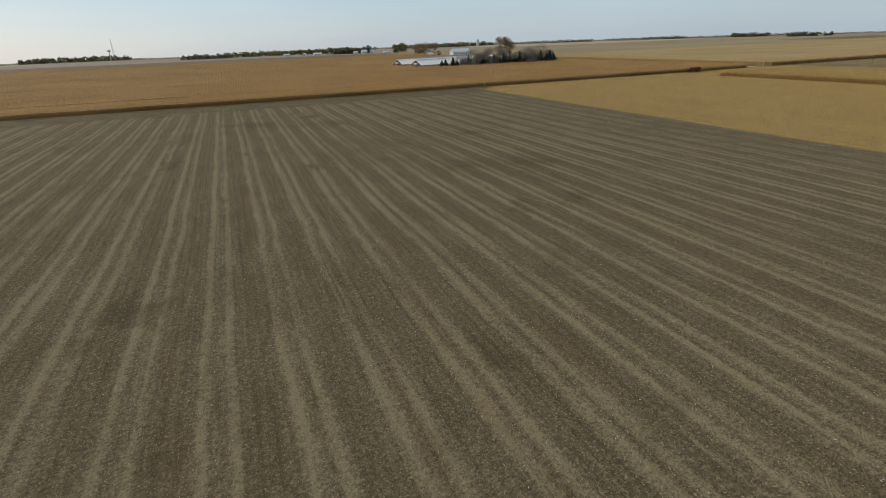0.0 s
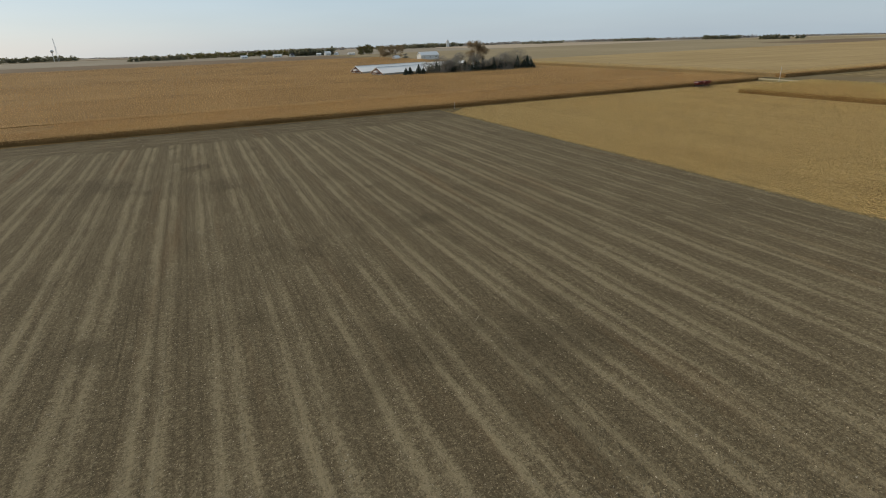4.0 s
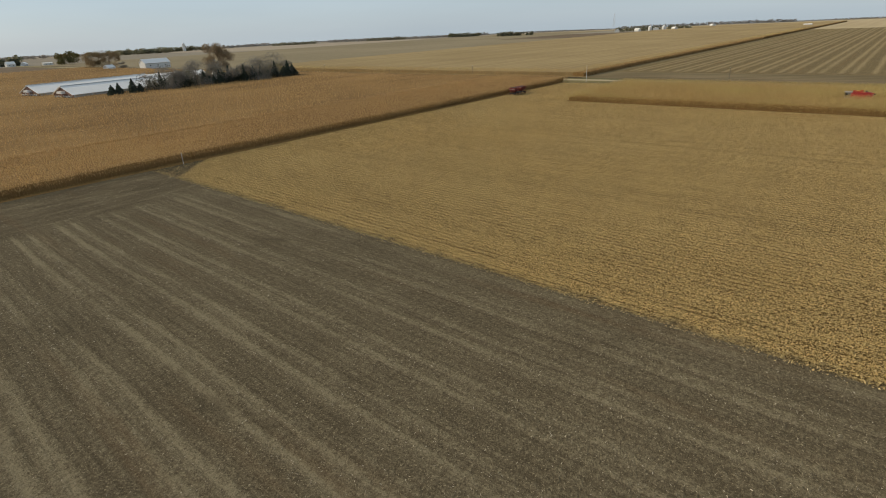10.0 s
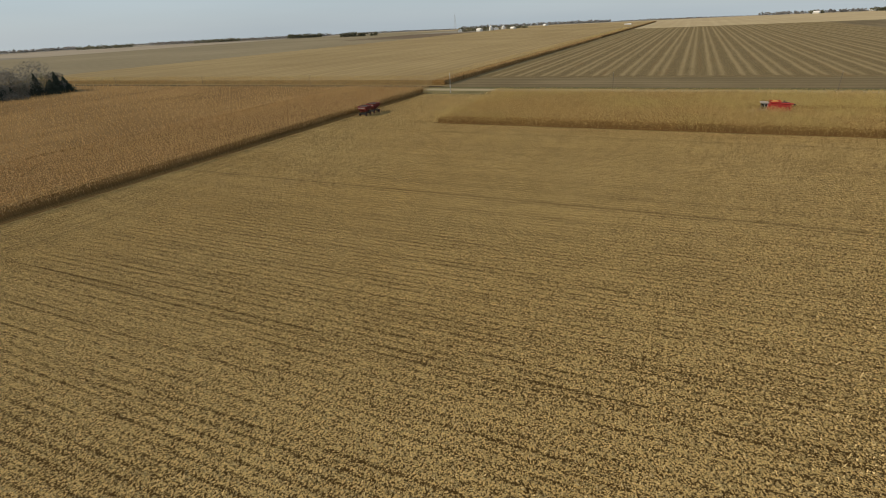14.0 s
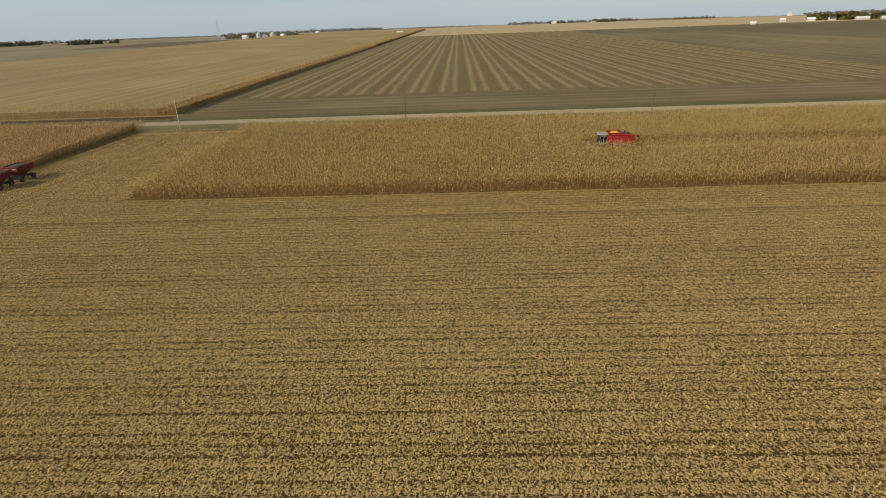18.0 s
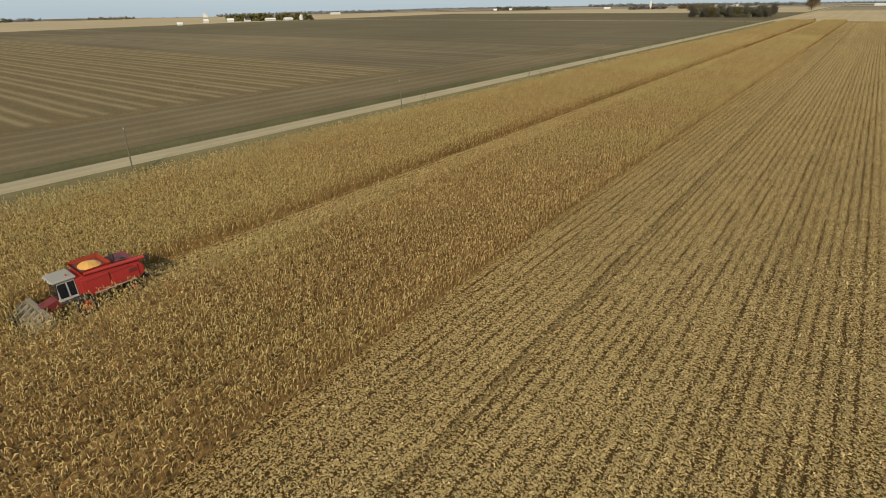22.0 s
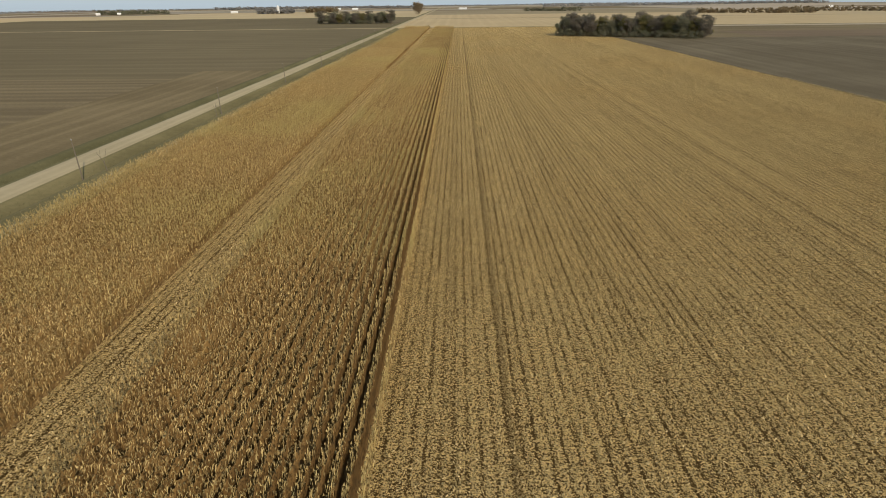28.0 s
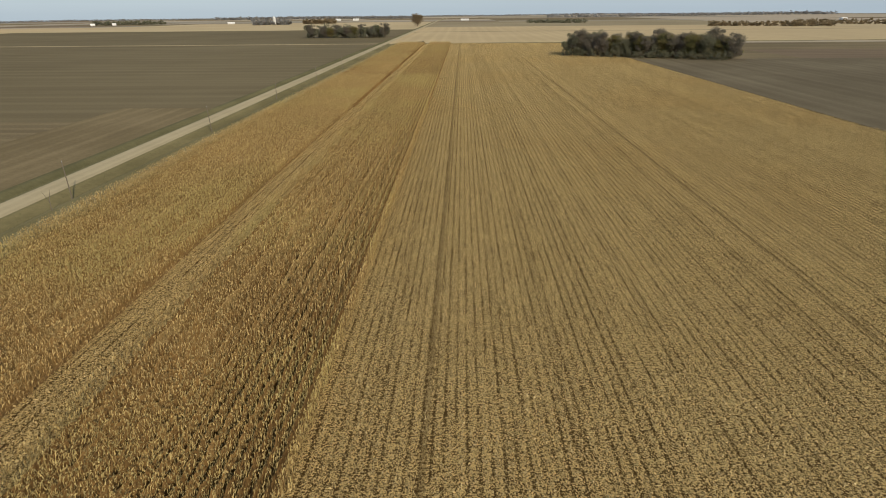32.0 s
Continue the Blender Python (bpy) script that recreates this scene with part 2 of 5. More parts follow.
def field_beans(name, soil, straw, along="y", head=None, swath=4.65, crests=(72.0, 70.6), edge=None, strength=1.0, soft=1.0, fine_row=0.05, sharp=10.0, broken=True, relief=0.3, blotch=0.6):
    """Harvested soybeans: grey-brown soil with pale bands of chaff. head: (place, sign) of the headland."""
    m, t, b = nodes_of(name, 0.95)
    pos, x, y = place(t)
    c, across = (x, y) if along == "y" else (y, x)
    long_ = (1, 0.06, 1) if along == "y" else (0.06, 1, 1)
    fine = noise_at(t, pos, 2.4, 5, 0.8)
    chop = noise_at(t, pos, 8.0, 3, 0.7)
    big = noise_at(t, pos, 0.025, 4, 0.6)
    mid = noise_at(t, pos, 0.13, 4, 0.65)
    fleck = ramp(t, noise_at(t, pos, 7.0, 2, 0.6), 0.60, 0.68)
    wob = noise_at(t, pos, 0.04, 2)
    fray = noise_at(t, pos, 0.9, 3, 0.7)
    streak = noise_at(t, pos, 1.3, 4, 0.65, long_)
    streak2 = noise_at(t, pos, 3.5, 2, 0.6, long_)
    grain = ramp(t, noise_at(t, pos, 3.6, 2, 0.55), 0.42, 0.62)
    gate = math_node(t, "MULTIPLY", ramp(t, noise_at(t, pos, 0.45, 2, 0.5, long_), 0.12, 0.5), ramp(t, noise_at(t, pos, 0.035, 3, 0.6), 0.2, 0.55))
    if not broken:
        gate = ramp(t, noise_at(t, pos, 0.02, 2), 0.0, 0.5)
    furrow, rows = row_lines(t, c, 0.76, wob, 0.5)
    rows = math_node(t, "SUBTRACT", 0.75, math_node(t, "MULTIPLY", furrow, ramp(t, fray, 0.25, 0.65)))
    bent = math_node(t, "ADD", wob, math_node(t, "MULTIPLY", fray, 0.75))
    s1 = math_node(t, "POWER", stripe(t, c, swath, bent, 1.0, crest(crests[0], swath)), sharp)
    s2 = math_node(t, "POWER", stripe(t, c, swath, bent, 1.0, crest(crests[1], swath)), sharp)
    s1 = math_node(t, "MULTIPLY", math_node(t, "ADD", s1, math_node(t, "MULTIPLY", s2, 0.8)), gate)
    if edge is not None:
        s1 = math_node(t, "MULTIPLY", s1, math_node(t, "ADD", math_node(t, "MULTIPLY", ramp(t, math_node(t, "ADD", x, math_node(t, "MULTIPLY", mid, 14.0)), *edge), 0.6), 0.4))
    v = math_node(t, "ADD", math_node(t, "MULTIPLY", s1, 0.45 * strength), 0.05)
    for s, w in ((streak, 0.38), (streak2, 0.30), (fine, 1.0), (chop, 0.92), (grain, 0.10), (mid, 0.3), (rows, fine_row)):
        v = math_node(t, "ADD", v, math_node(t, "MULTIPLY", s, w))
    if head is not None:
        hp, sign = head
        q = math_node(t, "MULTIPLY", math_node(t, "ADD", across, math_node(t, "MULTIPLY", mid, 4.0)), sign)
        f = ramp(t, q, hp * sign - 1.0, hp * sign + 3.5)
        h = math_node(t, "MULTIPLY", math_node(t, "POWER", stripe(t, across, swath * 0.9, bent, 1.0), 3.0), 0.08)
        for s, w in ((noise_at(t, pos, 0.7, 4, 0.6, (0.2, 1, 1) if along == "y" else (1, 0.2, 1)), 0.75), (fine, 0.95), (chop, 0.85), (mid, 0.5)):
            h = math_node(t, "ADD", h, math_node(t, "MULTIPLY", s, w))
        v = mixf(t, f, h, v)
    col = mix(t, ramp(t, v, 1.68 - soft * 0.26, 1.68 + soft * 0.34), soil, straw)
    dent = ramp(t, noise_at(t, pos, 5.5, 2, 0.6), 0.61, 0.68)
    col = mix(t, math_node(t, "MULTIPLY", dent, 0.5), col, tuple(k * 0.6 for k in soil))
    col = mix(t, math_node(t, "MULTIPLY", fleck, 0.7), col, tuple(k * 1.35 for k in straw))
    patch = tuple(k * 0.62 for k in soil)
    col = mix(t, math_node(t, "MULTIPLY", ramp(t, mixsum(t, big, mid), 0.54, 0.66), blotch), col, patch)
    spot = ramp(t, noise_at(t, pos, 0.11, 4, 0.6, (1, 0.6, 1) if along == "y" else (0.6, 1, 1)), 0.62, 0.68)
    col = mix(t, math_node(t, "MULTIPLY", spot, blotch * 0.55), col, tuple(k * 0.55 for k in soil))
    rust = (soil[0] * 1.4, soil[1] * 1.05, soil[2] * 0.85)
    col = mix(t, math_node(t, "MULTIPLY", ramp(t, noise_at(t, pos, 0.3, 3, 0.6, long_), 0.55, 0.75), 0.35), col, rust)
    t.links.new(col, b.inputs["Base Color"])
    bump(t, b, math_node(t, "ADD", math_node(t, "ADD", fine, chop), math_node(t, "MULTIPLY", rows, relief)), 0.9, 0.14)
    return m


def mixsum(t, a, b):
    return math_node(t, "ADD", math_node(t, "MULTIPLY", a, 0.7), math_node(t, "MULTIPLY", b, 0.3))


def field_far(name, a, c_, along="x", period=9.0, amount=0.25, big=0.006):
    """A field that stays far off: broad patches and faint passes."""
    m, t, b = nodes_of(name, 0.95)
    pos, x, y = place(t)
    st = (0.03, 1, 1) if along == "x" else (1, 0.03, 1)
    n1 = noise_at(t, pos, big, 4, 0.6)
    n2 = noise_at(t, pos, 0.12, 4, 0.65, st)
    n3 = noise_at(t, pos, 1.2, 3, 0.7)
    w = noise_at(t, pos, 0.03, 2)
    s = math_node(t, "POWER", stripe(t, y if along == "x" else x, period, w, 2.0), 2.0)
    v = math_node(t, "MULTIPLY", n1, 0.9)
    for q, k in ((n2, 0.7), (n3, 0.4), (s, amount)):
        v = math_node(t, "ADD", v, math_node(t, "MULTIPLY", q, k))
    t.links.new(mix(t, ramp(t, v, 0.75, 1.45), a, c_), b.inputs["Base Color"])
    bump(t, b, n3, 0.5, 0.15)
    return m


def dry_plant(name, a, c_, green, trans=0.25, patch=0.035, soft=0.7):
    """Dry leaf and stalk: every leaf its own shade, with wider patches of the field."""
    m, t, b = nodes_of(name, 0.75)
    pos, x, y = place(t)
    g = t.nodes.new("ShaderNodeNewGeometry")
    r = g.outputs["Random Per Island"]
    n1 = noise_at(t, pos, patch, 3, 0.6)
    n2 = noise_at(t, pos, 0.6, 3, 0.6)
    col = mix(t, r, a, c_)
    col = mix(t, math_node(t, "MULTIPLY", ramp(t, n1, 0.42, 0.66), soft), col, green)
    col = mix(t, math_node(t, "MULTIPLY", ramp(t, n2, 0.45, 0.75), 0.35), col, tuple(k * 0.5 for k in a))
    t.links.new(col, b.inputs["Base Color"])
    if trans:
        tr = t.nodes.new("ShaderNodeBsdfTranslucent")
        t.links.new(col, tr.inputs["Color"])
        mx = t.nodes.new("ShaderNodeMixShader")
        mx.inputs[0].default_value = trans
        out = t.nodes["Material Output"]
        t.links.new(b.outputs[0], mx.inputs[1])
        t.links.new(tr.outputs[0], mx.inputs[2])
        t.links.new(mx.outputs[0], out.inputs["Surface"])
    return m


STUBBLE = field_stubble("corn_stubble", (0.82, 0.59, 0.252), (0.118, 0.069, 0.023), "y", head=17.0, soil=(0.095, 0.076, 0.047), edge=5.4)
BEANS = field_beans("bean_stubble", (0.086, 0.067, 0.040), (0.232, 0.190, 0.116), "y", head=(20.0, 1.0), edge=(10.0, 40.0), strength=0.68, sharp=12.0, fine_row=0.09, soft=1.1)
BEANS_W = field_beans("bean_stubble_across", (0.122, 0.090, 0.044), (0.275, 0.209, 0.109), "x", head=(-188.0, -1.0), swath=9.2, crests=(79.0, 82.5), strength=1.2, soft=1.5, fine_row=0.0, sharp=11.0, broken=False, relief=0.0, blotch=0.1)
BEANS_NE = field_far("bean_stubble_plain", (0.100, 0.080, 0.050), (0.165, 0.134, 0.086), "y", 6.0, 0.06, 0.02)
BEANS_N = field_far("bean_rows_faint", (0.112, 0.087, 0.050), (0.215, 0.166, 0.096), "x", 6.0, 0.15)
SOIL = field_far("dark_tilled_soil", (0.108, 0.086, 0.049), (0.163, 0.131, 0.076), "x", 14.0, 0.12)
# Dark brown strip along the far ditch.
EDGE_DARK = field_far("dark_ditch_edge", (0.062, 0.046, 0.026), (0.115, 0.085, 0.048), "y", 3.0, 0.1, 0.05)
SOIL_RED = field_far("brown_tilled_soil", (0.135, 0.098, 0.064), (0.19, 0.142, 0.092), "x", 14.0, 0.12)
TAN = field_far("pale_stubble_far", (0.34, 0.265, 0.155), (0.43, 0.34, 0.205), "x", 18.0, 0.12)
TAN_Y = field_far("gold_stubble_far", (0.355, 0.272, 0.155), (0.44, 0.338, 0.196), "y", 12.0, 0.12)
# Olive stubble and far corn are desaturated, with distance haze in their colours.
OLIVE = field_far("olive_stubble_hazed", (0.205, 0.165, 0.100), (0.28, 0.23, 0.145), "x", 18.0, 0.15)
CORN_FAR = field_far("corn_far_hazed", (0.245, 0.176, 0.085), (0.345, 0.258, 0.130), "x", 6.0, 0.15, 0.01)
# Greyed base colours: distance haze is painted into the far fields.
FAR_GREY = field_far("hazed_field_far", (0.21, 0.18, 0.135), (0.30, 0.26, 0.20), "x", 30.0, 0.1)
FAR_TAN = field_far("hazed_stubble_far", (0.30, 0.245, 0.178), (0.375, 0.312, 0.232), "x", 30.0, 0.1)
# Darker than the leaves: shade between the rows is painted into this colour.
ROWBODY = field_far("shaded_corn_row", (0.140, 0.080, 0.030), (0.31, 0.190, 0.072), "y", 1.3, 0.2, 0.03)
# Paler copy for far rows: lit leaf tone is mixed into the colour.
ROWBODY_F = field_far("corn_row_far_pale", (0.18, 0.115, 0.045), (0.36, 0.24, 0.098), "y", 1.3, 0.2, 0.03)
STALK_D = dry_plant("brown_corn_stalks", (0.17, 0.105, 0.043), (0.42, 0.28, 0.115), (0.32, 0.21, 0.085), 0.1, 0.05)
GRASS = field_far("ditch_grass", (0.115, 0.098, 0.047), (0.205, 0.170, 0.086), "y", 3.0, 0.1, 0.05)
VERGE = field_far("green_road_verge", (0.080, 0.074, 0.036), (0.150, 0.132, 0.068), "y", 3.0, 0.1, 0.05)
GRAVEL = field_far("gravel", (0.285, 0.235, 0.145), (0.365, 0.302, 0.190), "y", 2.2, 0.22, 0.08)
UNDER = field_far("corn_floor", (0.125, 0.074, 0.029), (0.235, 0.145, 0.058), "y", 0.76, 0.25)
CORN = dry_plant("dry_corn", (0.27, 0.168, 0.062), (0.74, 0.545, 0.24), (0.54, 0.43, 0.170), 0.30)
CORN_S = dry_plant("dry_corn_orange", (0.29, 0.180, 0.080), (0.64, 0.418, 0.196), (0.52, 0.345, 0.152), 0.28)
# Darker than the leaf tips: shade between the plants is painted in.
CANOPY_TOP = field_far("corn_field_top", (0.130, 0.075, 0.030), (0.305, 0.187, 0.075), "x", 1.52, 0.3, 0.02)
WEED = dry_plant("pale_dry_weeds", (0.30, 0.26, 0.15), (0.56, 0.50, 0.33), (0.36, 0.34, 0.19), 0.2, 0.08)
TUFT = dry_plant("ditch_grass_tufts", (0.085, 0.080, 0.036), (0.23, 0.195, 0.10), (0.12, 0.125, 0.055), 0.1, 0.06)
# Dark brown under the stand, its gap shade put into the colour.
CANOPY = field_far("shaded_corn_canopy", (0.115, 0.066, 0.024), (0.27, 0.162, 0.060), "x", 0.76, 0.5)
CHAFF = dry_plant("corn_chaff", (0.33, 0.225, 0.095), (0.66, 0.49, 0.235), (0.52, 0.38, 0.165), 0.05, 0.05)
STRAW = dry_plant("bean_straw", (0.22, 0.18, 0.12), (0.46, 0.40, 0.29), (0.30, 0.25, 0.17), 0.0)
STALK = dry_plant("cut_stalks", (0.34, 0.23, 0.095), (0.66, 0.50, 0.245), (0.54, 0.40, 0.16), 0.05, 0.05)
HEADLAND = field_far("headland_chaff", (0.118, 0.090, 0.048), (0.212, 0.163, 0.092), "y", 5.0, 0.14, 0.02)
TWIG_D = dry_plant("dark_bare_twigs", (0.17, 0.158, 0.137), (0.29, 0.265, 0.225), (0.20, 0.187, 0.15), 0.3, 0.1)
TWIG_B = dry_plant("brown_bare_twigs", (0.20, 0.152, 0.095), (0.33, 0.25, 0.155), (0.26, 0.195, 0.115), 0.4, 0.1)
TWIG_G = dry_plant("grey_brown_bare_crowns", (0.13, 0.112, 0.088), (0.245, 0.21, 0.165), (0.18, 0.165, 0.125), 0.4, 0.1)
BARK = plain("bark", (0.16, 0.12, 0.085), 0.9, 0, 2.0, 0.5, 0.2)
WOOD = plain("weathered_wood", (0.17, 0.14, 0.105), 0.9, 0, 2.0, 0.4, 0.2)
LEAF_D = dry_plant("dark_leaves", (0.125, 0.130, 0.083), (0.25, 0.238, 0.150), (0.20, 0.178, 0.118), 0.45, 0.1)
LEAF_O = dry_plant("olive_leaves", (0.095, 0.098, 0.040), (0.21, 0.185, 0.075), (0.20, 0.14, 0.055), 0.25, 0.1)
LEAF_B = dry_plant("russet_leaves", (0.18, 0.135, 0.082), (0.32, 0.235, 0.13), (0.21, 0.17, 0.10), 0.45, 0.1)
NEEDLE = dry_plant("conifer_needles", (0.032, 0.044, 0.032), (0.080, 0.094, 0.066), (0.060, 0.064, 0.046), 0.1, 0.1)
# Paler than bark: the haze over far woods is put into this colour.
TWIG_HAZED = dry_plant("hazed_bare_twigs", (0.25, 0.235, 0.22), (0.36, 0.34, 0.315), (0.27, 0.255, 0.23), 0.5, 0.1)
WHITE = plain("white_steel", (0.64, 0.625, 0.59), 0.5, 0, 0.6, 0.15)
ROOF_W = plain("white_roof_steel", (0.78, 0.745, 0.69), 0.55, 0.0, 0.25, 0.15)
GREY = plain("galvanised_steel", (0.52, 0.54, 0.55), 0.4, 0.6, 0.8, 0.2)
BROWN = plain("brown_siding", (0.20, 0.115, 0.085), 0.75, 0, 1.2, 0.3)
SHINGLE = plain("dark_shingle", (0.075, 0.07, 0.07), 0.9, 0, 1.5, 0.35)
CONCRETE = plain("concrete", (0.45, 0.43, 0.40), 0.85, 0, 1.0, 0.25)
RED = plain("red_paint", (0.40, 0.036, 0.030), 0.5, 0, 1.2, 0.25)
RED_D = plain("old_red_paint", (0.19, 0.032, 0.027), 0.55, 0, 1.5, 0.45)
ORANGE = plain("orange_plastic", (0.50, 0.075, 0.03), 0.6, 0, 1.0, 0.25)
CAB_ROOF = plain("dusty_tan_paint", (0.33, 0.295, 0.235), 0.6, 0, 1.5, 0.25)
LITE = plain("light_grey_paint", (0.46, 0.45, 0.42), 0.5, 0, 1.5, 0.2)
BLACK = plain("black_rubber", (0.025, 0.024, 0.023), 0.8, 0, 3.0, 0.4)
DARK = plain("dark_steel", (0.06, 0.058, 0.055), 0.6, 0.3, 2.0, 0.4)
HEADGREY = plain("dusty_head_panels", (0.29, 0.24, 0.165), 0.7, 0.1, 2.0, 0.3)
GRAIN = plain("shelled_corn", (0.70, 0.37, 0.09), 0.75, 0, 6.0, 0.35)
GRAIN_D = plain("dusty_beans", (0.075, 0.055, 0.045), 0.85, 0, 6.0, 0.4)
GLASS_D = plain("dark_window", (0.015, 0.017, 0.02), 0.08, 0, 1.0, 0.1, 0.6)

# ---------------------------------------------------------------- helpers for meshes
def part(name, bm, material, parent=None, label=""):
    """Links a bmesh as one mesh object under a thing or a part."""
    me = bpy.data.meshes.new(name)
    bm.to_mesh(me)
    bm.free()
    me.materials.append(material)
    ob = new(name, me)
    if parent is not None:
        ob.parent = parent
    return tagged(ob, label)


def thing(name, label, category, group="", at=(0, 0, 0), turn=0.0, kind=""):
    e = new(name)
    e.matrix_basis = pose(*at, 0, 0, turn)
    return tagged(e, label, category, group, kind)


def box(bm, c, s, bevel=0.0, m=None):
    r = bmesh.ops.create_cube(bm, size=1.0, matrix=Matrix.LocRotScale(c, None, s) if m is None else m @ Matrix.LocRotScale(c, None, s))
    if bevel:
        es = list({e for v in r["verts"] for e in v.link_edges})
        bmesh.ops.bevel(bm, geom=es, offset=bevel, segments=1, affect="EDGES")
    return bm


def boxed(c, s, bevel=0.0, m=None):
    return box(bmesh.new(), c, s, bevel, m)


def prism(profile, x0, x1, axis="x"):
    """A profile in the plane across the axis, drawn out between two places along it."""
    bm = bmesh.new()
    rows = []
    for d in (x0, x1):
        rows.append([bm.verts.new((d, a, b) if axis == "x" else (a, d, b)) for a, b in profile])
    n = len(profile)
    bm.faces.new(rows[0])
    bm.faces.new(rows[1][::-1])
    for i in range(n):
        bm.faces.new((rows[0][i], rows[1][i], rows[1][(i + 1) % n], rows[0][(i + 1) % n]))
    bmesh.ops.recalc_face_normals(bm, faces=bm.faces)
    return bm


def tube(bm, a, b, r0, r1, n=8):
    a, b = Vector(a), Vector(b)
    q = (b - a).to_track_quat("Z", "Y").to_matrix()
    rings = [[bm.verts.new(p + q @ Vector((r * math.cos(2 * math.pi * i / n), r * math.sin(2 * math.pi * i / n), 0))) for i in range(n)] for p, r in ((a, r0), (b, r1))]
    for i in range(n):
        bm.faces.new((rings[0][i], rings[0][(i + 1) % n], rings[1][(i + 1) % n], rings[1][i]))
    bm.faces.new(rings[0][::-1])
    bm.faces.new(rings[1])
    return bm


def tubed(a, b, r0, r1, n=8):
    return tube(bmesh.new(), a, b, r0, r1, n)


def sheet(name, verts, tris, material):
    """A mesh from arrays of corners and triangles."""
    me = bpy.data.meshes.new(name)
    verts, tris = np.asarray(verts, np.float32), np.asarray(tris, np.int32)
    me.vertices.add(len(verts))
    me.vertices.foreach_set("co", verts.ravel())
    me.loops.add(tris.size)
    me.loops.foreach_set("vertex_index", tris.ravel())
    me.polygons.add(len(tris))
    me.polygons.foreach_set("loop_start", np.arange(len(tris), dtype=np.int32) * 3)
    me.polygons.foreach_set("loop_total", np.full(len(tris), 3, np.int32))
    me.update(calc_edges=True)
    me.materials.append(material)
    return new(name, me)


# ---------------------------------------------------------------- ground: one sheet of fields to the horizon
def lie(x, y):
    """Height of the land: level round the fields, falling away and rolling far off, a ditch on each side of the road."""
    far = max(0.0, min(1.0, (math.hypot(x, y - 100) - 1300) / 2200))
    z = 13.0 * far * far * (noise.noise(Vector((x / 900, y / 900, 3.1))) + 0.25)
    d = math.hypot(x, y - 100)
    north = max(0.0, min(1.0, ((y - 100) / max(d, 1.0) - 0.55) / 0.3))
    z -= (0.0142 - 0.0075 * north) * max(0.0, d - 1400)
    for c, half in ((-157.0, 1.5), (-147.3, 2.2)):
        z -= 0.7 * max(0.0, 1 - abs(x - c) / half)
    return z


ROAD_X0, ROAD_X1 = -154.4, -150.1
FIELDS = [  # x0, x1, y0, y1, material
    (-97.7, 5.4, 0, 640, STUBBLE), (-142, -97.7, 0, 23.8, STUBBLE), (-118.8, -113.1, 86, 640, STUBBLE),
    (5.4, 420, 0, 262, BEANS), (5.4, 420, 262, 480, BEANS_NE), (95, 420, 480, 545, SOIL_RED), (5.4, 420, 480, 620, BEANS_N),
    (-139.8, -97.7, 0, 640, UNDER), (-150.1, -139.8, 0, 640, GRASS), (-150.1, -144, -900, 0, GRASS), (-162.5, -158.5, -900, -2, EDGE_DARK), (-158.5, -154.4, -900, -2, GRASS), (-158.5, -154.4, -2, 2400, VERGE), (-159.6, -158.5, -2, 640, VERGE),
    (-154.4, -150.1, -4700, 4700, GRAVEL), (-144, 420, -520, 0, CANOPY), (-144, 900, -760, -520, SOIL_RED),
    (420, 900, -520, 600, BEANS), (-186, -159.6, -2, 330, HEADLAND), (-760, -159.6, -2, 205, BEANS_W), (-760, -159.6, 205, 310, BEANS_N),
    (-760, -159.6, 310, 640, SOIL), (-760, -158.5, 640, 646, TAN), (-760, -158.5, 646, 1000, SOIL),
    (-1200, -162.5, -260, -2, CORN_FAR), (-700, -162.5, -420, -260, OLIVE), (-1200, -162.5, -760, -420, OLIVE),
    (-1500, -760, -2, 640, TAN), (-1500, -760, 640, 1300, TAN_Y), (-760, -158.5, 1000, 1600, TAN),
    (-150.1, 420, 640, 648, GRASS), (-150.1, 420, 648, 890, TAN_Y), (-150.1, 420, 890, 902, OLIVE),
    (-150.1, 420, 902, 1100, TAN_Y), (-150.1, 420, 1100, 1500, OLIVE), 
    (420, 1200, 600, 1200, TAN), (-2200, -1200, -700, -2, TAN),
]
brk_x = sorted({float(v) for f in FIELDS for v in f[:2]} | set(range(-4700, 4701, 235)) | {-157.0, -155.5, -149.5, -147.3, -145.1})
brk_y = sorted({float(v) for f in FIELDS for v in f[2:4]} | set(range(-4700, 4701, 235)))
mats = []
gv, gf, gm = [], [], []
ids = {}
rnd = random.Random(5)
blocks = {}
for i, x in enumerate(brk_x):
    for j, y in enumerate(brk_y):
        ids[i, j] = len(gv)
        gv.append((x, y, lie(x, y)))
for i in range(len(brk_x) - 1):
    for j in range(len(brk_y) - 1):
        xc, yc = (brk_x[i] + brk_x[i + 1]) / 2, (brk_y[j] + brk_y[j + 1]) / 2
        if math.hypot(xc, yc) > 4850:
            continue
        m = None
        for x0, x1, y0, y1, mm in FIELDS:
            if x0 <= xc <= x1 and y0 <= yc <= y1:
                m = mm
                break
        if m is None:
            key = (math.floor(xc / 470), math.floor(yc / 235))
            if key not in blocks:
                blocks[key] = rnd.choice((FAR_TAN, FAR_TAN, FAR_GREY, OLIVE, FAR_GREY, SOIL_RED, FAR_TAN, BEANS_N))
            m = blocks[key]
        if m not in mats:
            mats.append(m)
        gf.append((ids[i, j], ids[i + 1, j], ids[i + 1, j + 1], ids[i, j + 1]))
        gm.append(mats.index(m))
me = bpy.data.meshes.new("ground")
me.from_pydata(gv, [], gf)
for m in mats:
    me.materials.append(m)
me.polygons.foreach_set("material_index", gm)
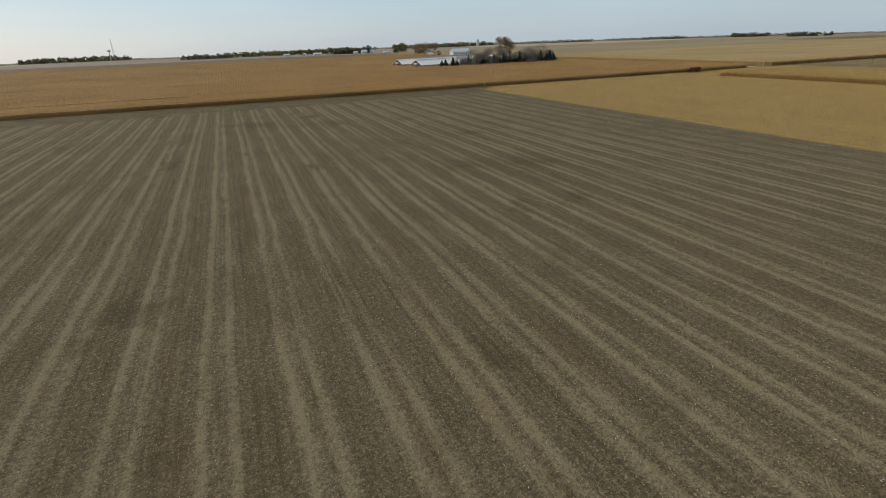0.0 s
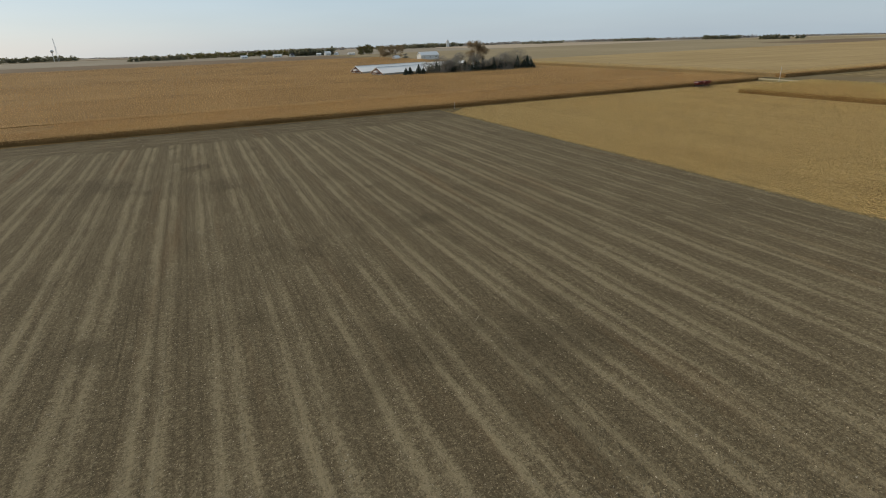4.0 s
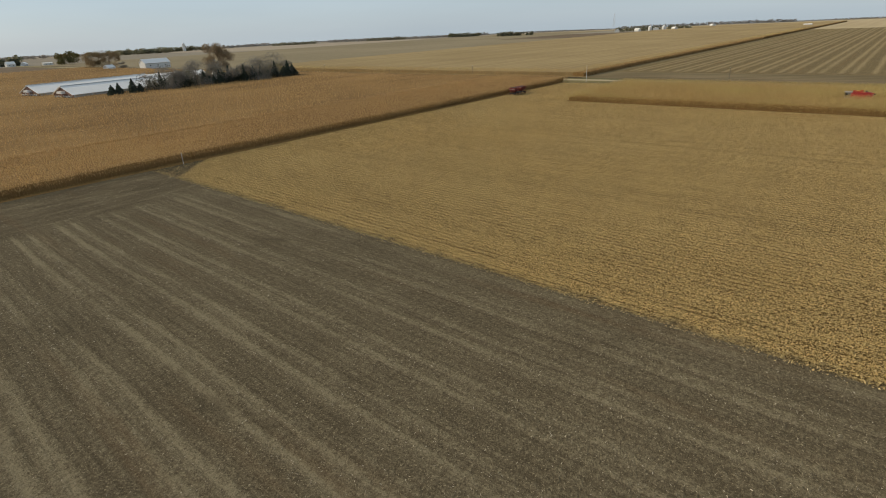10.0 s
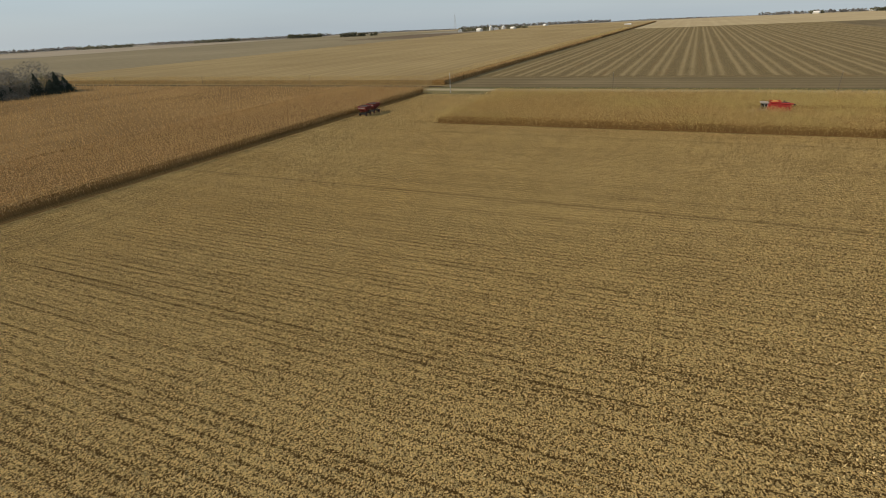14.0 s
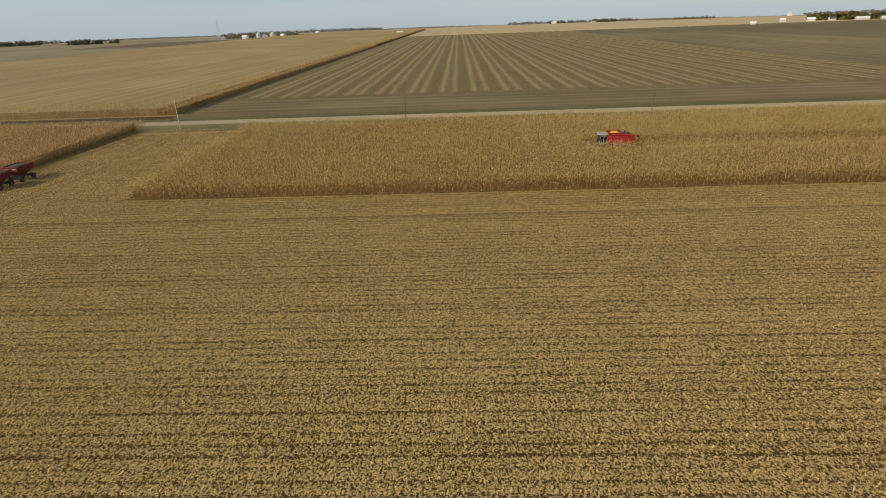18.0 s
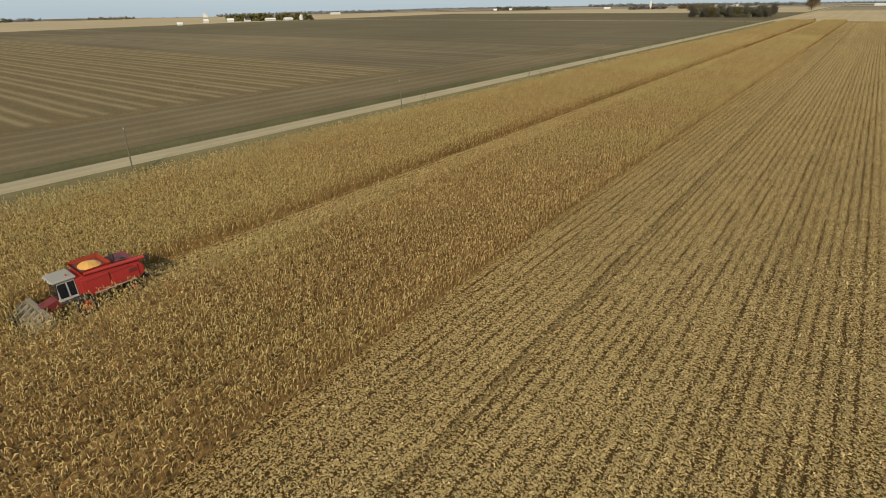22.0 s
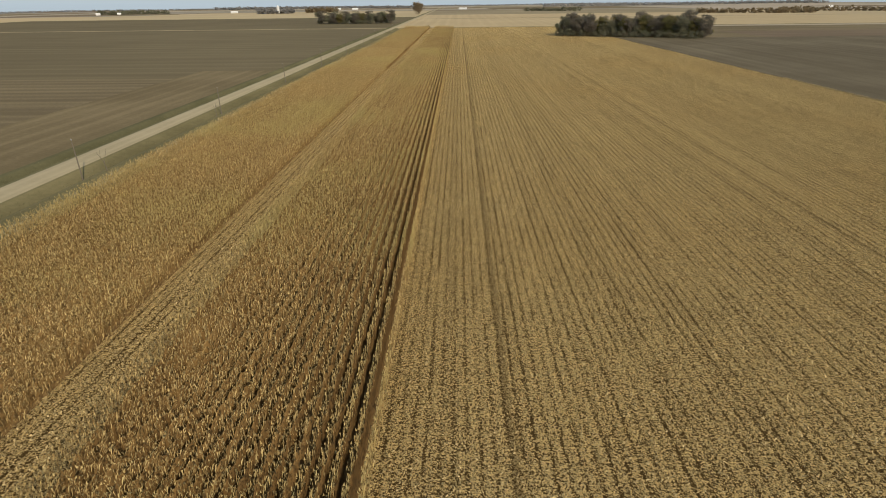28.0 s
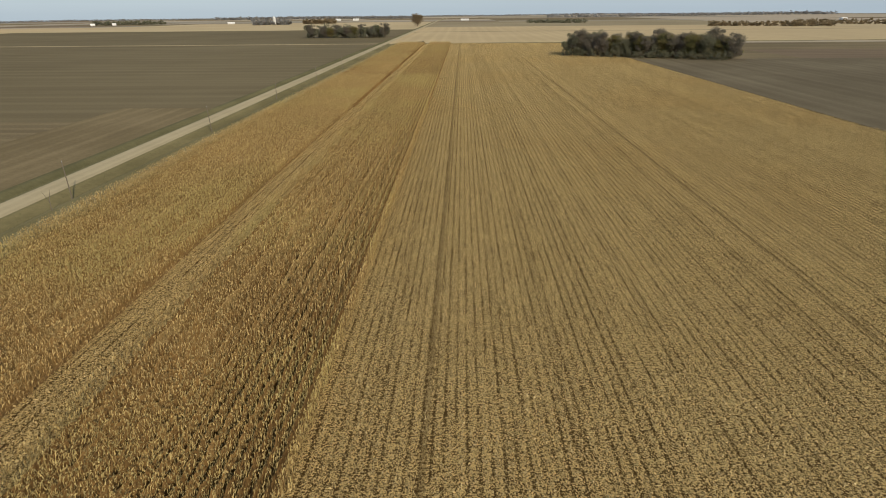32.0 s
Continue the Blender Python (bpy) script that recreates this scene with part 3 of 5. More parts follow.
ground = tagged(new("ground", me), "flat autumn farmland in harvested and standing fields", "ground", kind="structure")

# gravel road with a low crown
road_prof = [(ROAD_X0 - 0.7, -0.05), (ROAD_X0, 0.10), (-152.4, 0.18), (ROAD_X1 - 0.4, 0.10), (ROAD_X1 + 0.3, -0.05)]
bm = prism(road_prof, -900.0, 2300.0, "y")
road = part("road", bm, GRAVEL)
tagged(road, "straight pale gravel country road with low crown", "road", kind="structure")


# ---------------------------------------------------------------- standing corn
def corn(name, px, py, rng, leaves, tall, material, label, stalk=True, wide=0.085, along="y", low=0.42):
    """One stand of dry corn: a stalk, bent leaves and a tassel for every plant."""
    n = len(px)
    h = tall * rng.uniform(0.9, 1.08, n)
    lean = rng.normal(0, 0.022, (n, 2)) * h[:, None] * np.array([0.6, 1.2] if along == "y" else [1, 1])
    base = np.stack([px, py, np.zeros(n)], 1)
    V, T, off = [], [], 0
    tri = lambda a: np.asarray(a)
    if stalk:
        ang = np.arange(3) * 2 * np.pi / 3
        ring = np.stack([np.cos(ang), np.sin(ang)], 1)
        v = np.zeros((n, 6, 3))
        v[:, :3, :2] = base[:, None, :2] + ring * 0.012
        v[:, 3:, :2] = base[:, None, :2] + ring * 0.009 + lean[:, None]
        v[:, 3:, 2] = h[:, None]
        t = tri([[0, 1, 4], [0, 4, 3], [1, 2, 5], [1, 5, 4], [2, 0, 3], [2, 3, 5]])
        V.append(v.reshape(-1, 3))
        T.append((t[None] + off + 6 * np.arange(n)[:, None, None]).reshape(-1, 3))
        off += 6 * n
    for k in range(leaves):
        f = (k + rng.uniform(0.2, 1.0, n)) / (leaves + 0.2) * (0.98 - low) + low
        a = rng.uniform(0, 2 * np.pi, n)
        d = np.stack([np.cos(a), np.sin(a), np.zeros(n)], 1)
        w = np.stack([-np.sin(a), np.cos(a), np.zeros(n)], 1) * (wide * rng.uniform(0.6, 1.25, n) / 2)[:, None]
        root = base + np.concatenate([lean * f[:, None], (h * f)[:, None]], 1)
        out = rng.uniform(0.08, 0.25, n)
        d = d * np.array([0.19, 1.0, 1.0] if along == "y" else [1.0, 0.6, 1.0])
        mid = root + d * out[:, None] + np.array([0, 0, 1.0]) * rng.uniform(-0.03, 0.16, n)[:, None]
        tip = mid + d * (out * rng.uniform(0.4, 1.0, n))[:, None] - np.array([0, 0, 1.0]) * rng.uniform(0.08, 0.42, n)[:, None]
        tilt = np.array([0, 0, 1.0]) * rng.uniform(-0.03, 0.03, n)[:, None]
        v = np.stack([root, mid - w - tilt, mid + w + tilt, tip], 1)
        t = tri([[0, 2, 1], [1, 2, 3]])
        V.append(v.reshape(-1, 3))
        T.append((t[None] + off + 4 * np.arange(n)[:, None, None]).reshape(-1, 3))
        off += 4 * n
    # tassel or broken top
    a = rng.uniform(0, 2 * np.pi, n)
    top = base + np.concatenate([lean, h[:, None]], 1)
    w = np.stack([np.cos(a), np.sin(a), np.zeros(n)], 1) * 0.05
    v = np.stack([top - w, top + w, top + w * rng.uniform(-1.2, 1.2, n)[:, None] + np.array([0, 0, 1.0]) * rng.uniform(0.1, 0.3, n)[:, None]], 1)
    V.append(v.reshape(-1, 3))
    T.append((tri([[0, 1, 2]])[None] + off + 3 * np.arange(n)[:, None, None]).reshape(-1, 3))
    ob = sheet(name, np.concatenate(V), np.concatenate(T), material)
    return tagged(ob, label, "corn", kind="stuff")


def rows_along_y(xs, y0, y1, step, rng):
    px, py = [], []
    for x in xs:
        y = np.arange(y0, y1, step) + rng.uniform(-0.4, 0.4, len(np.arange(y0, y1, step))) * step
        px.append(np.full(len(y), x) + rng.normal(0, 0.02, len(y)))
        py.append(y)
    return np.concatenate(px), np.concatenate(py)


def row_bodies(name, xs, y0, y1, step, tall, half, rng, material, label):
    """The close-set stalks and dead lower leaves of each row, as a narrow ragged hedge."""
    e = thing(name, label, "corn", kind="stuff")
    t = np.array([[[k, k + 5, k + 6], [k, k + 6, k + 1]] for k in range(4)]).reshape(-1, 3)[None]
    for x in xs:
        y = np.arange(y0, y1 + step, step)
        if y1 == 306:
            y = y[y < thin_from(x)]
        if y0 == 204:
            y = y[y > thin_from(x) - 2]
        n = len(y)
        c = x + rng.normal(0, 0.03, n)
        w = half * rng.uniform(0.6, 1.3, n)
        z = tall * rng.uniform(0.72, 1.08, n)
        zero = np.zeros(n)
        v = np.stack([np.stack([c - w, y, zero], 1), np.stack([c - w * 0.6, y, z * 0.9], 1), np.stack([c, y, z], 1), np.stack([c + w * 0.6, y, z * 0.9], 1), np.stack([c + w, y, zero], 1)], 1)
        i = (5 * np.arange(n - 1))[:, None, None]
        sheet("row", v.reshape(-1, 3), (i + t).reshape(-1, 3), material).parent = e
    return e


rng = np.random.default_rng(7)
ROW = 0.76
xs = np.arange(-97.3, -139.4, -ROW)
PATH_X0, PATH_X1 = -118.25, -113.7     # rows already cut by the combine
HEAD_Y = 83.4                         # the corn head's front
open_x = xs[(xs < PATH_X0) | (xs > PATH_X1)]
cut_x = xs[(xs >= PATH_X0) & (xs <= PATH_X1)]
inner_x = open_x[(open_x < -97.8) & ((open_x > -112.9) | (open_x < -118.9)) & (open_x > -137.5)]


def thin_from(px):
    """Where each row passes from close to wider leaves."""
    h = np.sin(np.round(px / ROW) * 12.9898) * 43758.5453
    return 205 + 100 * (h - np.floor(h))


for y0, y1, step, lv in ((24, 75, 0.27, 8), (75, 306, 0.25, 10), (204, 400, 0.34, 5), (400, 637, 0.85, 4)):
    px, py = rows_along_y(open_x, y0, y1, step, rng)
    keep = (px > -138.5) | (rng.uniform(0, 1, len(px)) > 0.1)
    if y1 == 306:
        keep &= py < thin_from(px)
    if y0 == 204:
        keep &= py >= thin_from(px)
    corn("corn_strip", px[keep], py[keep], rng, lv, 2.2, CORN, "standing dry tan corn in rows beside the gravel road", stalk=False, wide=0.056 if y1 < 310 else 0.115)
# the open edge rows, close-set from ground to tassel
edge_x = [v for v in open_x if v not in inner_x]
px, py = rows_along_y(edge_x, 24, 330, 0.34, rng)
corn("corn_edge", px, py, rng, 9, 2.1, CORN, "close outer rows of dry tan corn", stalk=False, wide=0.085, low=0.08)
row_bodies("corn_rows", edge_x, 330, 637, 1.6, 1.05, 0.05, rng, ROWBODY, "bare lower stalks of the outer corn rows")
px, py = rows_along_y(edge_x, 24, 330, 0.34, rng)
corn("corn_stalks", px, py, rng, 1, 1.5, STALK_D, "bare brown stalks of the outer corn rows")
px, py = rows_along_y(cut_x, 24, HEAD_Y, 0.36, rng)
corn("corn_strip", px, py, rng, 5, 2.25, CORN, "standing dry tan corn before the combine")

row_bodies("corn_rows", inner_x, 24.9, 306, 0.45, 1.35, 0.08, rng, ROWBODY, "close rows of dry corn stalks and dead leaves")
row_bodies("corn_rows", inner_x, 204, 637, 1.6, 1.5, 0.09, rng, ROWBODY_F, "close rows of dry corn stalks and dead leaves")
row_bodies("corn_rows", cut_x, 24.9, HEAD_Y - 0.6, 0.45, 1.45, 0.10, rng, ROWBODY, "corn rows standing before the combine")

# the orange field: near rows in full, then thinner towards the farm
ys = np.arange(-0.5, -30, -ROW)
py, px = rows_along_y(ys, -146.0, 110.0, 0.42, rng)
corn("corn_field", px, py, rng, 5, 2.1, CORN_S, "standing dry orange corn along the field edge", stalk=False, wide=0.13, along="x")
ys = np.arange(-0.5, -14, -ROW)
py, px = rows_along_y(ys, 110.0, 235.0, 0.55, rng)
corn("corn_field", px, py, rng, 4, 2.1, CORN_S, "standing dry orange corn along the field edge", stalk=False, wide=0.15, along="x")
ys = np.arange(-22, -100, -1.2)
py, px = rows_along_y(ys, -146.0, 230.0, 1.2, rng)
corn("corn_field", px, py, rng, 4, 2.35, CORN_S, "standing dry orange corn", stalk=False, wide=0.22, along="x")
ys = np.arange(-100, -230, -2.4)
py, px = rows_along_y(ys, -146.0, 260.0, 1.7, rng)
corn("corn_field", px, py, rng, 4, 2.4, CORN_S, "standing dry orange corn", stalk=False, wide=0.36)
ys = np.arange(-230, -518, -5.0)
py, px = rows_along_y(ys, -146.0, 300.0, 3.2, rng)
corn("corn_field", px, py, rng, 4, 2.5, CORN_S, "standing dry orange corn", stalk=False, wide=0.52)
# corn over the road, along its two open edges
py, px = rows_along_y([-2.6, -3.3], -500, -163.5, 0.4, rng)
corn("corn_field", px, py, rng, 7, 2.2, CORN_S, "brown outer rows of the corn across the road", stalk=False, wide=0.12, along="x", low=0.06)
ys = np.arange(-4.0, -14, -1.0)
py, px = rows_along_y(ys, -760, -163.5, 1.0, rng)
corn("corn_field", px, py, rng, 3, 2.3, CORN, "standing dry corn across the road", stalk=False, wide=0.15)
xs2 = np.arange(-164, -176, -1.0)
px, py = rows_along_y([-163.4, -164.1], -240, -3, 0.5, rng)
corn("corn_field", px, py, rng, 7, 2.2, CORN_S, "brown outer rows of the corn across the road", stalk=False, wide=0.12, low=0.06)
px, py = rows_along_y(xs2, -240, -14, 0.8, rng)
corn("corn_field", px, py, rng, 3, 2.3, CORN, "standing dry corn across the road", stalk=False, wide=0.2)


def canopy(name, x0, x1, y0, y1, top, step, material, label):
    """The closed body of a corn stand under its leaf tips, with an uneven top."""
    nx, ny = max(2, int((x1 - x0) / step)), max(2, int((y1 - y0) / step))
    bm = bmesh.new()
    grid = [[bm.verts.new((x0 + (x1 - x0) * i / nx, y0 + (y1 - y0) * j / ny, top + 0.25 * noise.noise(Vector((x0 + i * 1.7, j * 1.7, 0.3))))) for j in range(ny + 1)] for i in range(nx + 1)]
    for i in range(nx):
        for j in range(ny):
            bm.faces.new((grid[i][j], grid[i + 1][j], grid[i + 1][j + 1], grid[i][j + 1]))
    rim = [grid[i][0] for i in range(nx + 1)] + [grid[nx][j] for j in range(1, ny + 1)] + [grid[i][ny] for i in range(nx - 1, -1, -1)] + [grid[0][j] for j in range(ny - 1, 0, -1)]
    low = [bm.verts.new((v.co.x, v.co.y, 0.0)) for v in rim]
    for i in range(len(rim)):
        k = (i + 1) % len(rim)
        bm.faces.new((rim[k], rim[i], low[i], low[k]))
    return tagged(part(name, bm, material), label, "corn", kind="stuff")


py, px = rows_along_y([-0.5, -1.26, -2.02], -146.0, 110.0, 0.22, rng)
corn("corn_stalks", px, py, rng, 1, 1.6, STALK_D, "bare brown stalks along the corn field edge", along="x")
canopy("corn_body", -145.6, 300, -30, -2.4, 1.3, 2.0, CANOPY_TOP, "inner body of the orange corn field, shade in its colour")
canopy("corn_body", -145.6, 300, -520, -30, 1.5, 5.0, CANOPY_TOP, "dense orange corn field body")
# Warm dark edge block: shade and ground bounce are in its colour.
canopy("corn_body", -1200, -164.6, -8, -3.4, 1.55, 2.0, ROWBODY, "edge of the tan corn across the road, shade in its colour")
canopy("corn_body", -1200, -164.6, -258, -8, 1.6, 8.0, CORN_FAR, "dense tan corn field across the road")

# ---------------------------------------------------------------- trees
def leaf_cloud(centres, radii, count, size, rng):
    """Many small leaf clumps over uneven lobes."""
    k = rng.integers(0, len(centres), count)
    d = rng.normal(0, 1, (count, 3))
    d /= np.linalg.norm(d, axis=1)[:, None]
    r = rng.uniform(0.2, 1.12, count) ** 0.7
    p = np.asarray(centres)[k] + d * np.asarray(radii)[k] * r[:, None]
    a, b = rng.normal(0, 1, (count, 3)), rng.normal(0, 1, (count, 3))
    a /= np.linalg.norm(a, axis=1)[:, None]
    b -= a * (a * b).sum(1)[:, None]
    b /= np.linalg.norm(b, axis=1)[:, None]
    s = size * rng.uniform(0.5, 1.4, count)[:, None]
    v = np.stack([p - a * s, p + b * s * 0.6, p + a * s, p - b * s * 0.6], 1).reshape(-1, 3)
    i = 4 * np.arange(count)[:, None]
    t = np.concatenate([i + np.array([[0, 1, 2]]), i + np.array([[0, 2, 3]])])
    return v, t


def tree(name, label, h, w, material, seed, count=1500, size=0.3, bare=0.0, at=(0, 0, 0), group="", low=0.25, full=False):
    """Tapered trunk with limbs, and a crown of many leaf clumps with gaps."""
    rg = np.random.default_rng(seed)
    e = thing(name, label, "tree", group, at)
    bm = bmesh.new()
    tube(bm, (0, 0, -0.1), (0, 0, h * 0.35), h * 0.022, h * 0.016, 8)
    tube(bm, (0, 0, h * 0.35), (rg.normal(0, 0.2), rg.normal(0, 0.2), h * 0.85), h * 0.016, h * 0.004, 6)
    part("trunk", bm, BARK, e)
    cs, rs = [], []
    limbs = bmesh.new()
    for i in range(15):
        a, f = rg.uniform(0, 2 * math.pi), rg.uniform(low, 0.8)
        out = w * 0.5 * rg.uniform(0.35, 0.8) * (1.15 - 0.6 * abs(f - 0.45))
        tip = (math.cos(a) * out, math.sin(a) * out, h * min(0.92, f + rg.uniform(0.08, 0.22)))
        tube(limbs, (0, 0, h * f), tip, h * 0.009, h * 0.002, 5)
        for q in range(2 if bare else 1):
            tube(limbs, [v * 0.6 + (h * f * 0.4 if n == 2 else 0) for n, v in enumerate(tip)], [tip[0] * 1.25 + rg.normal(0, 0.6), tip[1] * 1.25 + rg.normal(0, 0.6), tip[2] + rg.uniform(0.3, 1.6)], h * 0.004, h * 0.001, 4)
        cs.append(tip)
        r = w * rg.uniform(0.13, 0.23)
        rs.append((r, r, r * rg.uniform(0.6, 1.0)))
    cs.append((0, 0, h * 0.86))
    rs.append((w * 0.2, w * 0.2, h * 0.12))
    part("limbs", limbs, BARK, e)
    if full:
        for i in range(16):
            a, f, q = rg.uniform(0, 2 * math.pi), rg.uniform(0.14, 0.80), rg.uniform(0.1, 0.34)
            cs.append((math.cos(a) * w * q, math.sin(a) * w * q, h * f))
            r = w * rg.uniform(0.16, 0.24)
            rs.append((r, r, r * rg.uniform(0.9, 1.3)))
    v, t = leaf_cloud(cs, rs, count, size, rg)
    crown = sheet("crown", v, t, material)
    crown.parent = e
    return e


def conifer(name, label, h, w, seed, at, group=""):
    """Spruce: straight trunk and drooping whorls of needle sprays."""
    rg = np.random.default_rng(seed)
    e = thing(name, label, "conifer", group, at)
    part("trunk", tubed((0, 0, -0.1), (0, 0, h * 0.97), h * 0.02, 0.02, 7), BARK, e)
    n = 1100
    f = rg.uniform(0.04, 1.0, n) ** 0.8
    a = rg.uniform(0, 2 * np.pi, n)
    reach = w * 0.5 * (1.02 - f) * rg.uniform(0.55, 1.1, n) * (1 + 0.18 * np.sin(f * 34)) + 0.08
    d = np.stack([np.cos(a), np.sin(a), np.zeros(n)], 1)
    s = np.stack([-np.sin(a), np.cos(a), np.zeros(n)], 1) * (0.10 + 0.16 * reach)[:, None]
    root = np.stack([np.zeros(n), np.zeros(n), h * f], 1) + d * (reach * 0.35)[:, None]
    tip = np.stack([np.zeros(n), np.zeros(n), h * f - reach * rg.uniform(0.05, 0.4, n)], 1) + d * reach[:, None]
    mid = (root + tip) / 2 + np.array([0, 0, 0.12])
    v = np.stack([root, mid - s, mid + s, tip], 1).reshape(-1, 3)
    i = 4 * np.arange(n)[:, None]
    t = np.concatenate([i + np.array([[0, 1, 2]]), i + np.array([[1, 3, 2]])])
    c = sheet("foliage", v, t, NEEDLE)
    c.parent = e
    return e


def woods(name, label, a, b, depth, h, count, size, material, seed, fat=1.0):
    """A far belt of trees, one body of many leaf clumps with an uneven top."""
    rg = np.random.default_rng(seed)
    a, b = np.array(a, float), np.array(b, float)
    n = max(4, int(np.linalg.norm(b - a) / (h * 0.38)))
    cs, rs = [], []
    side = np.array([-(b - a)[1], (b - a)[0]]) / np.linalg.norm(b - a)
    trunks = bmesh.new()
    for i in range(n):
        p = a + (b - a) * (i + rg.uniform(-0.3, 0.3)) / max(1, n - 1) + side * rg.uniform(-0.5, 0.5) * depth
        hh = h * rg.uniform(0.6, 1.1)
        z = lie(*p)
        tube(trunks, (p[0], p[1], z - 0.3), (p[0], p[1], z + hh * 0.6), hh * 0.025, hh * 0.008, 3)
        for k in range(3):
            cs.append((p[0] + rg.normal(0, h * 0.2), p[1] + rg.normal(0, h * 0.2), z + hh * (0.2, 0.48, 0.76)[k]))
            r = hh * rg.uniform(0.22, 0.36)
            rs.append((r * fat, r * fat, r * 0.85))
    e = thing(name, label, "trees", kind="stuff")
    part("trunks", trunks, BARK, e)
    v, t = leaf_cloud(cs, rs, count, size, rg)
    c = sheet("crowns", v, t, material)
    c.parent = e
    return e


rg = np.random.default_rng(21)
# the near grove at the north end of the stubble
variants = [tree("grove_tree", "broad dark olive tree in a field grove", 11 + 2 * i % 3, 9.5, (LEAF_D, TWIG_G, LEAF_O, TWIG_G)[i], 40 + i, 8000, 0.19, at=p, group="field grove", low=0.12, full=True)
            for i, p in enumerate(((-20, 511, 0), (-8, 500, 0), (12, 494, 0), (30, 488, 0)))]
spots = []
for i in range(24):
    f = (i + 0.5) / 24
    spots.append((-24 + 79 * f + rg.uniform(-2, 2), 514 - 40 * f + rg.uniform(-3, 10)))
for i, (x, y) in enumerate(spots):
    s = rg.uniform(0.9, 1.2)
    c = copy_thing(variants[i % 4], pose(x, y, 0, 0, 0, rg.uniform(0, 360)))
    c.scale = (s * 1.05, s * 1.05, s)
woods("grove_scrub", "low dark scrub under the field grove", (-26, 514), (34, 486), 13, 9.0, 15000, 0.36, LEAF_D, 9)
woods("grove_scrub", "olive and brown scrub under the field grove", (30, 488), (54, 477), 11, 8.5, 6500, 0.36, LEAF_O, 19)
woods("grove_scrub", "low brush along the foot of the field grove", (-27, 506), (51, 469), 5, 4.6, 7000, 0.3, LEAF_D, 23)
# the grove across the road
for i in range(13):
    f = (i + 0.5) / 13
    s = rg.uniform(0.85, 1.15)
    c = copy_thing(variants[(i * 3 + 1) % 4], pose(-246 + 82 * f, 760 + rg.uniform(-8, 8), 0, 0, 0, rg.uniform(0, 360)))
    c.scale = (s, s, s * 0.95)
    tagged(c, "dark olive tree in a grove across the road", group="roadside grove")
woods("grove_scrub", "dark scrub under the roadside grove", (-248, 758), (-166, 758), 12, 12.5, 13000, 0.5, LEAF_D, 10)
tree("road_tree", "broad grey-brown tree beside the gravel road", 19, 22, TWIG_B, 61, 9000, 0.42, 0.4, (-165, 1150, 0), full=True)
# farmstead trees behind the orange corn
tree("yard_tree", "large old tree with fine brown twigs nearly bare", 18.5, 14.0, TWIG_B, 62, 11000, 0.21, 1.0, (-105, -180, 0), low=0.26)
tree("yard_tree", "tall russet tree behind the sheds", 15, 20, LEAF_B, 63, 3600, 0.42, 0.0, (-143, -486, 0), low=0.0)
tree("yard_tree", "tall brown tree beside a russet one", 15, 18, TWIG_B, 66, 3600, 0.4, 0.0, (-156, -482, 0), low=0.0)
tree("yard_bush", "low grey bush beside the white hut", 6, 7, TWIG_D, 67, 1200, 0.3, 0.0, (-149, -432, 0), low=0.1)
tree("yard_tree", "leafy olive tree by the farm lane", 14, 19, LEAF_O, 64, 2600, 0.6, 0.0, (-191, -702, 0), low=0.0)
tree("yard_tree", "leafy olive tree beside another by the lane", 13, 18, LEAF_O, 65, 2600, 0.6, 0.0, (-181, -706, 0), low=0.0)
spruce = [conifer("spruce", "dark green spruce in a farm windbreak", h, w, s, p, "windbreak spruces")
          for h, w, s, p in ((5.8, 7.6, 1, (-44, -150, 0)), (7.0, 7.8, 2, (-49.5, -150, 0)), (9.2, 7.5, 3, (-124.5, -148, 0)))]
for i in range(34):
    f = i / 33
    s = rg.uniform(0.7, 1.0) * (0.85 + 0.25 * f)
    x, y = -58 - 69 * f + rg.uniform(-1, 1), -149 + 2 * f + rg.uniform(-7, 0)
    c = copy_thing(spruce[i % 3], pose(x, y, 0, 0, 0, rg.uniform(0, 360)))
    c.scale = (s * 1.1, s * 1.1, s * 1.15)
for x, y, s in ((-41, -149, 0.8), (-52, -149, 0.75), (-128, -149, 1.05), (-121, -146, 1.0)):
    c = copy_thing(spruce[1], pose(x, y, 0, 0, 0, x * 40))
    c.scale = (s * 1.3, s * 1.3, s * 0.95)
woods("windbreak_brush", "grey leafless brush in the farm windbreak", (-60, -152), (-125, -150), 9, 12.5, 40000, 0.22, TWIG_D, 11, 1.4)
woods("windbreak_brush", "dark leafy brush in the farm windbreak", (-64, -158), (-124, -156), 6, 8.5, 8000, 0.3, LEAF_D, 12, 1.4)

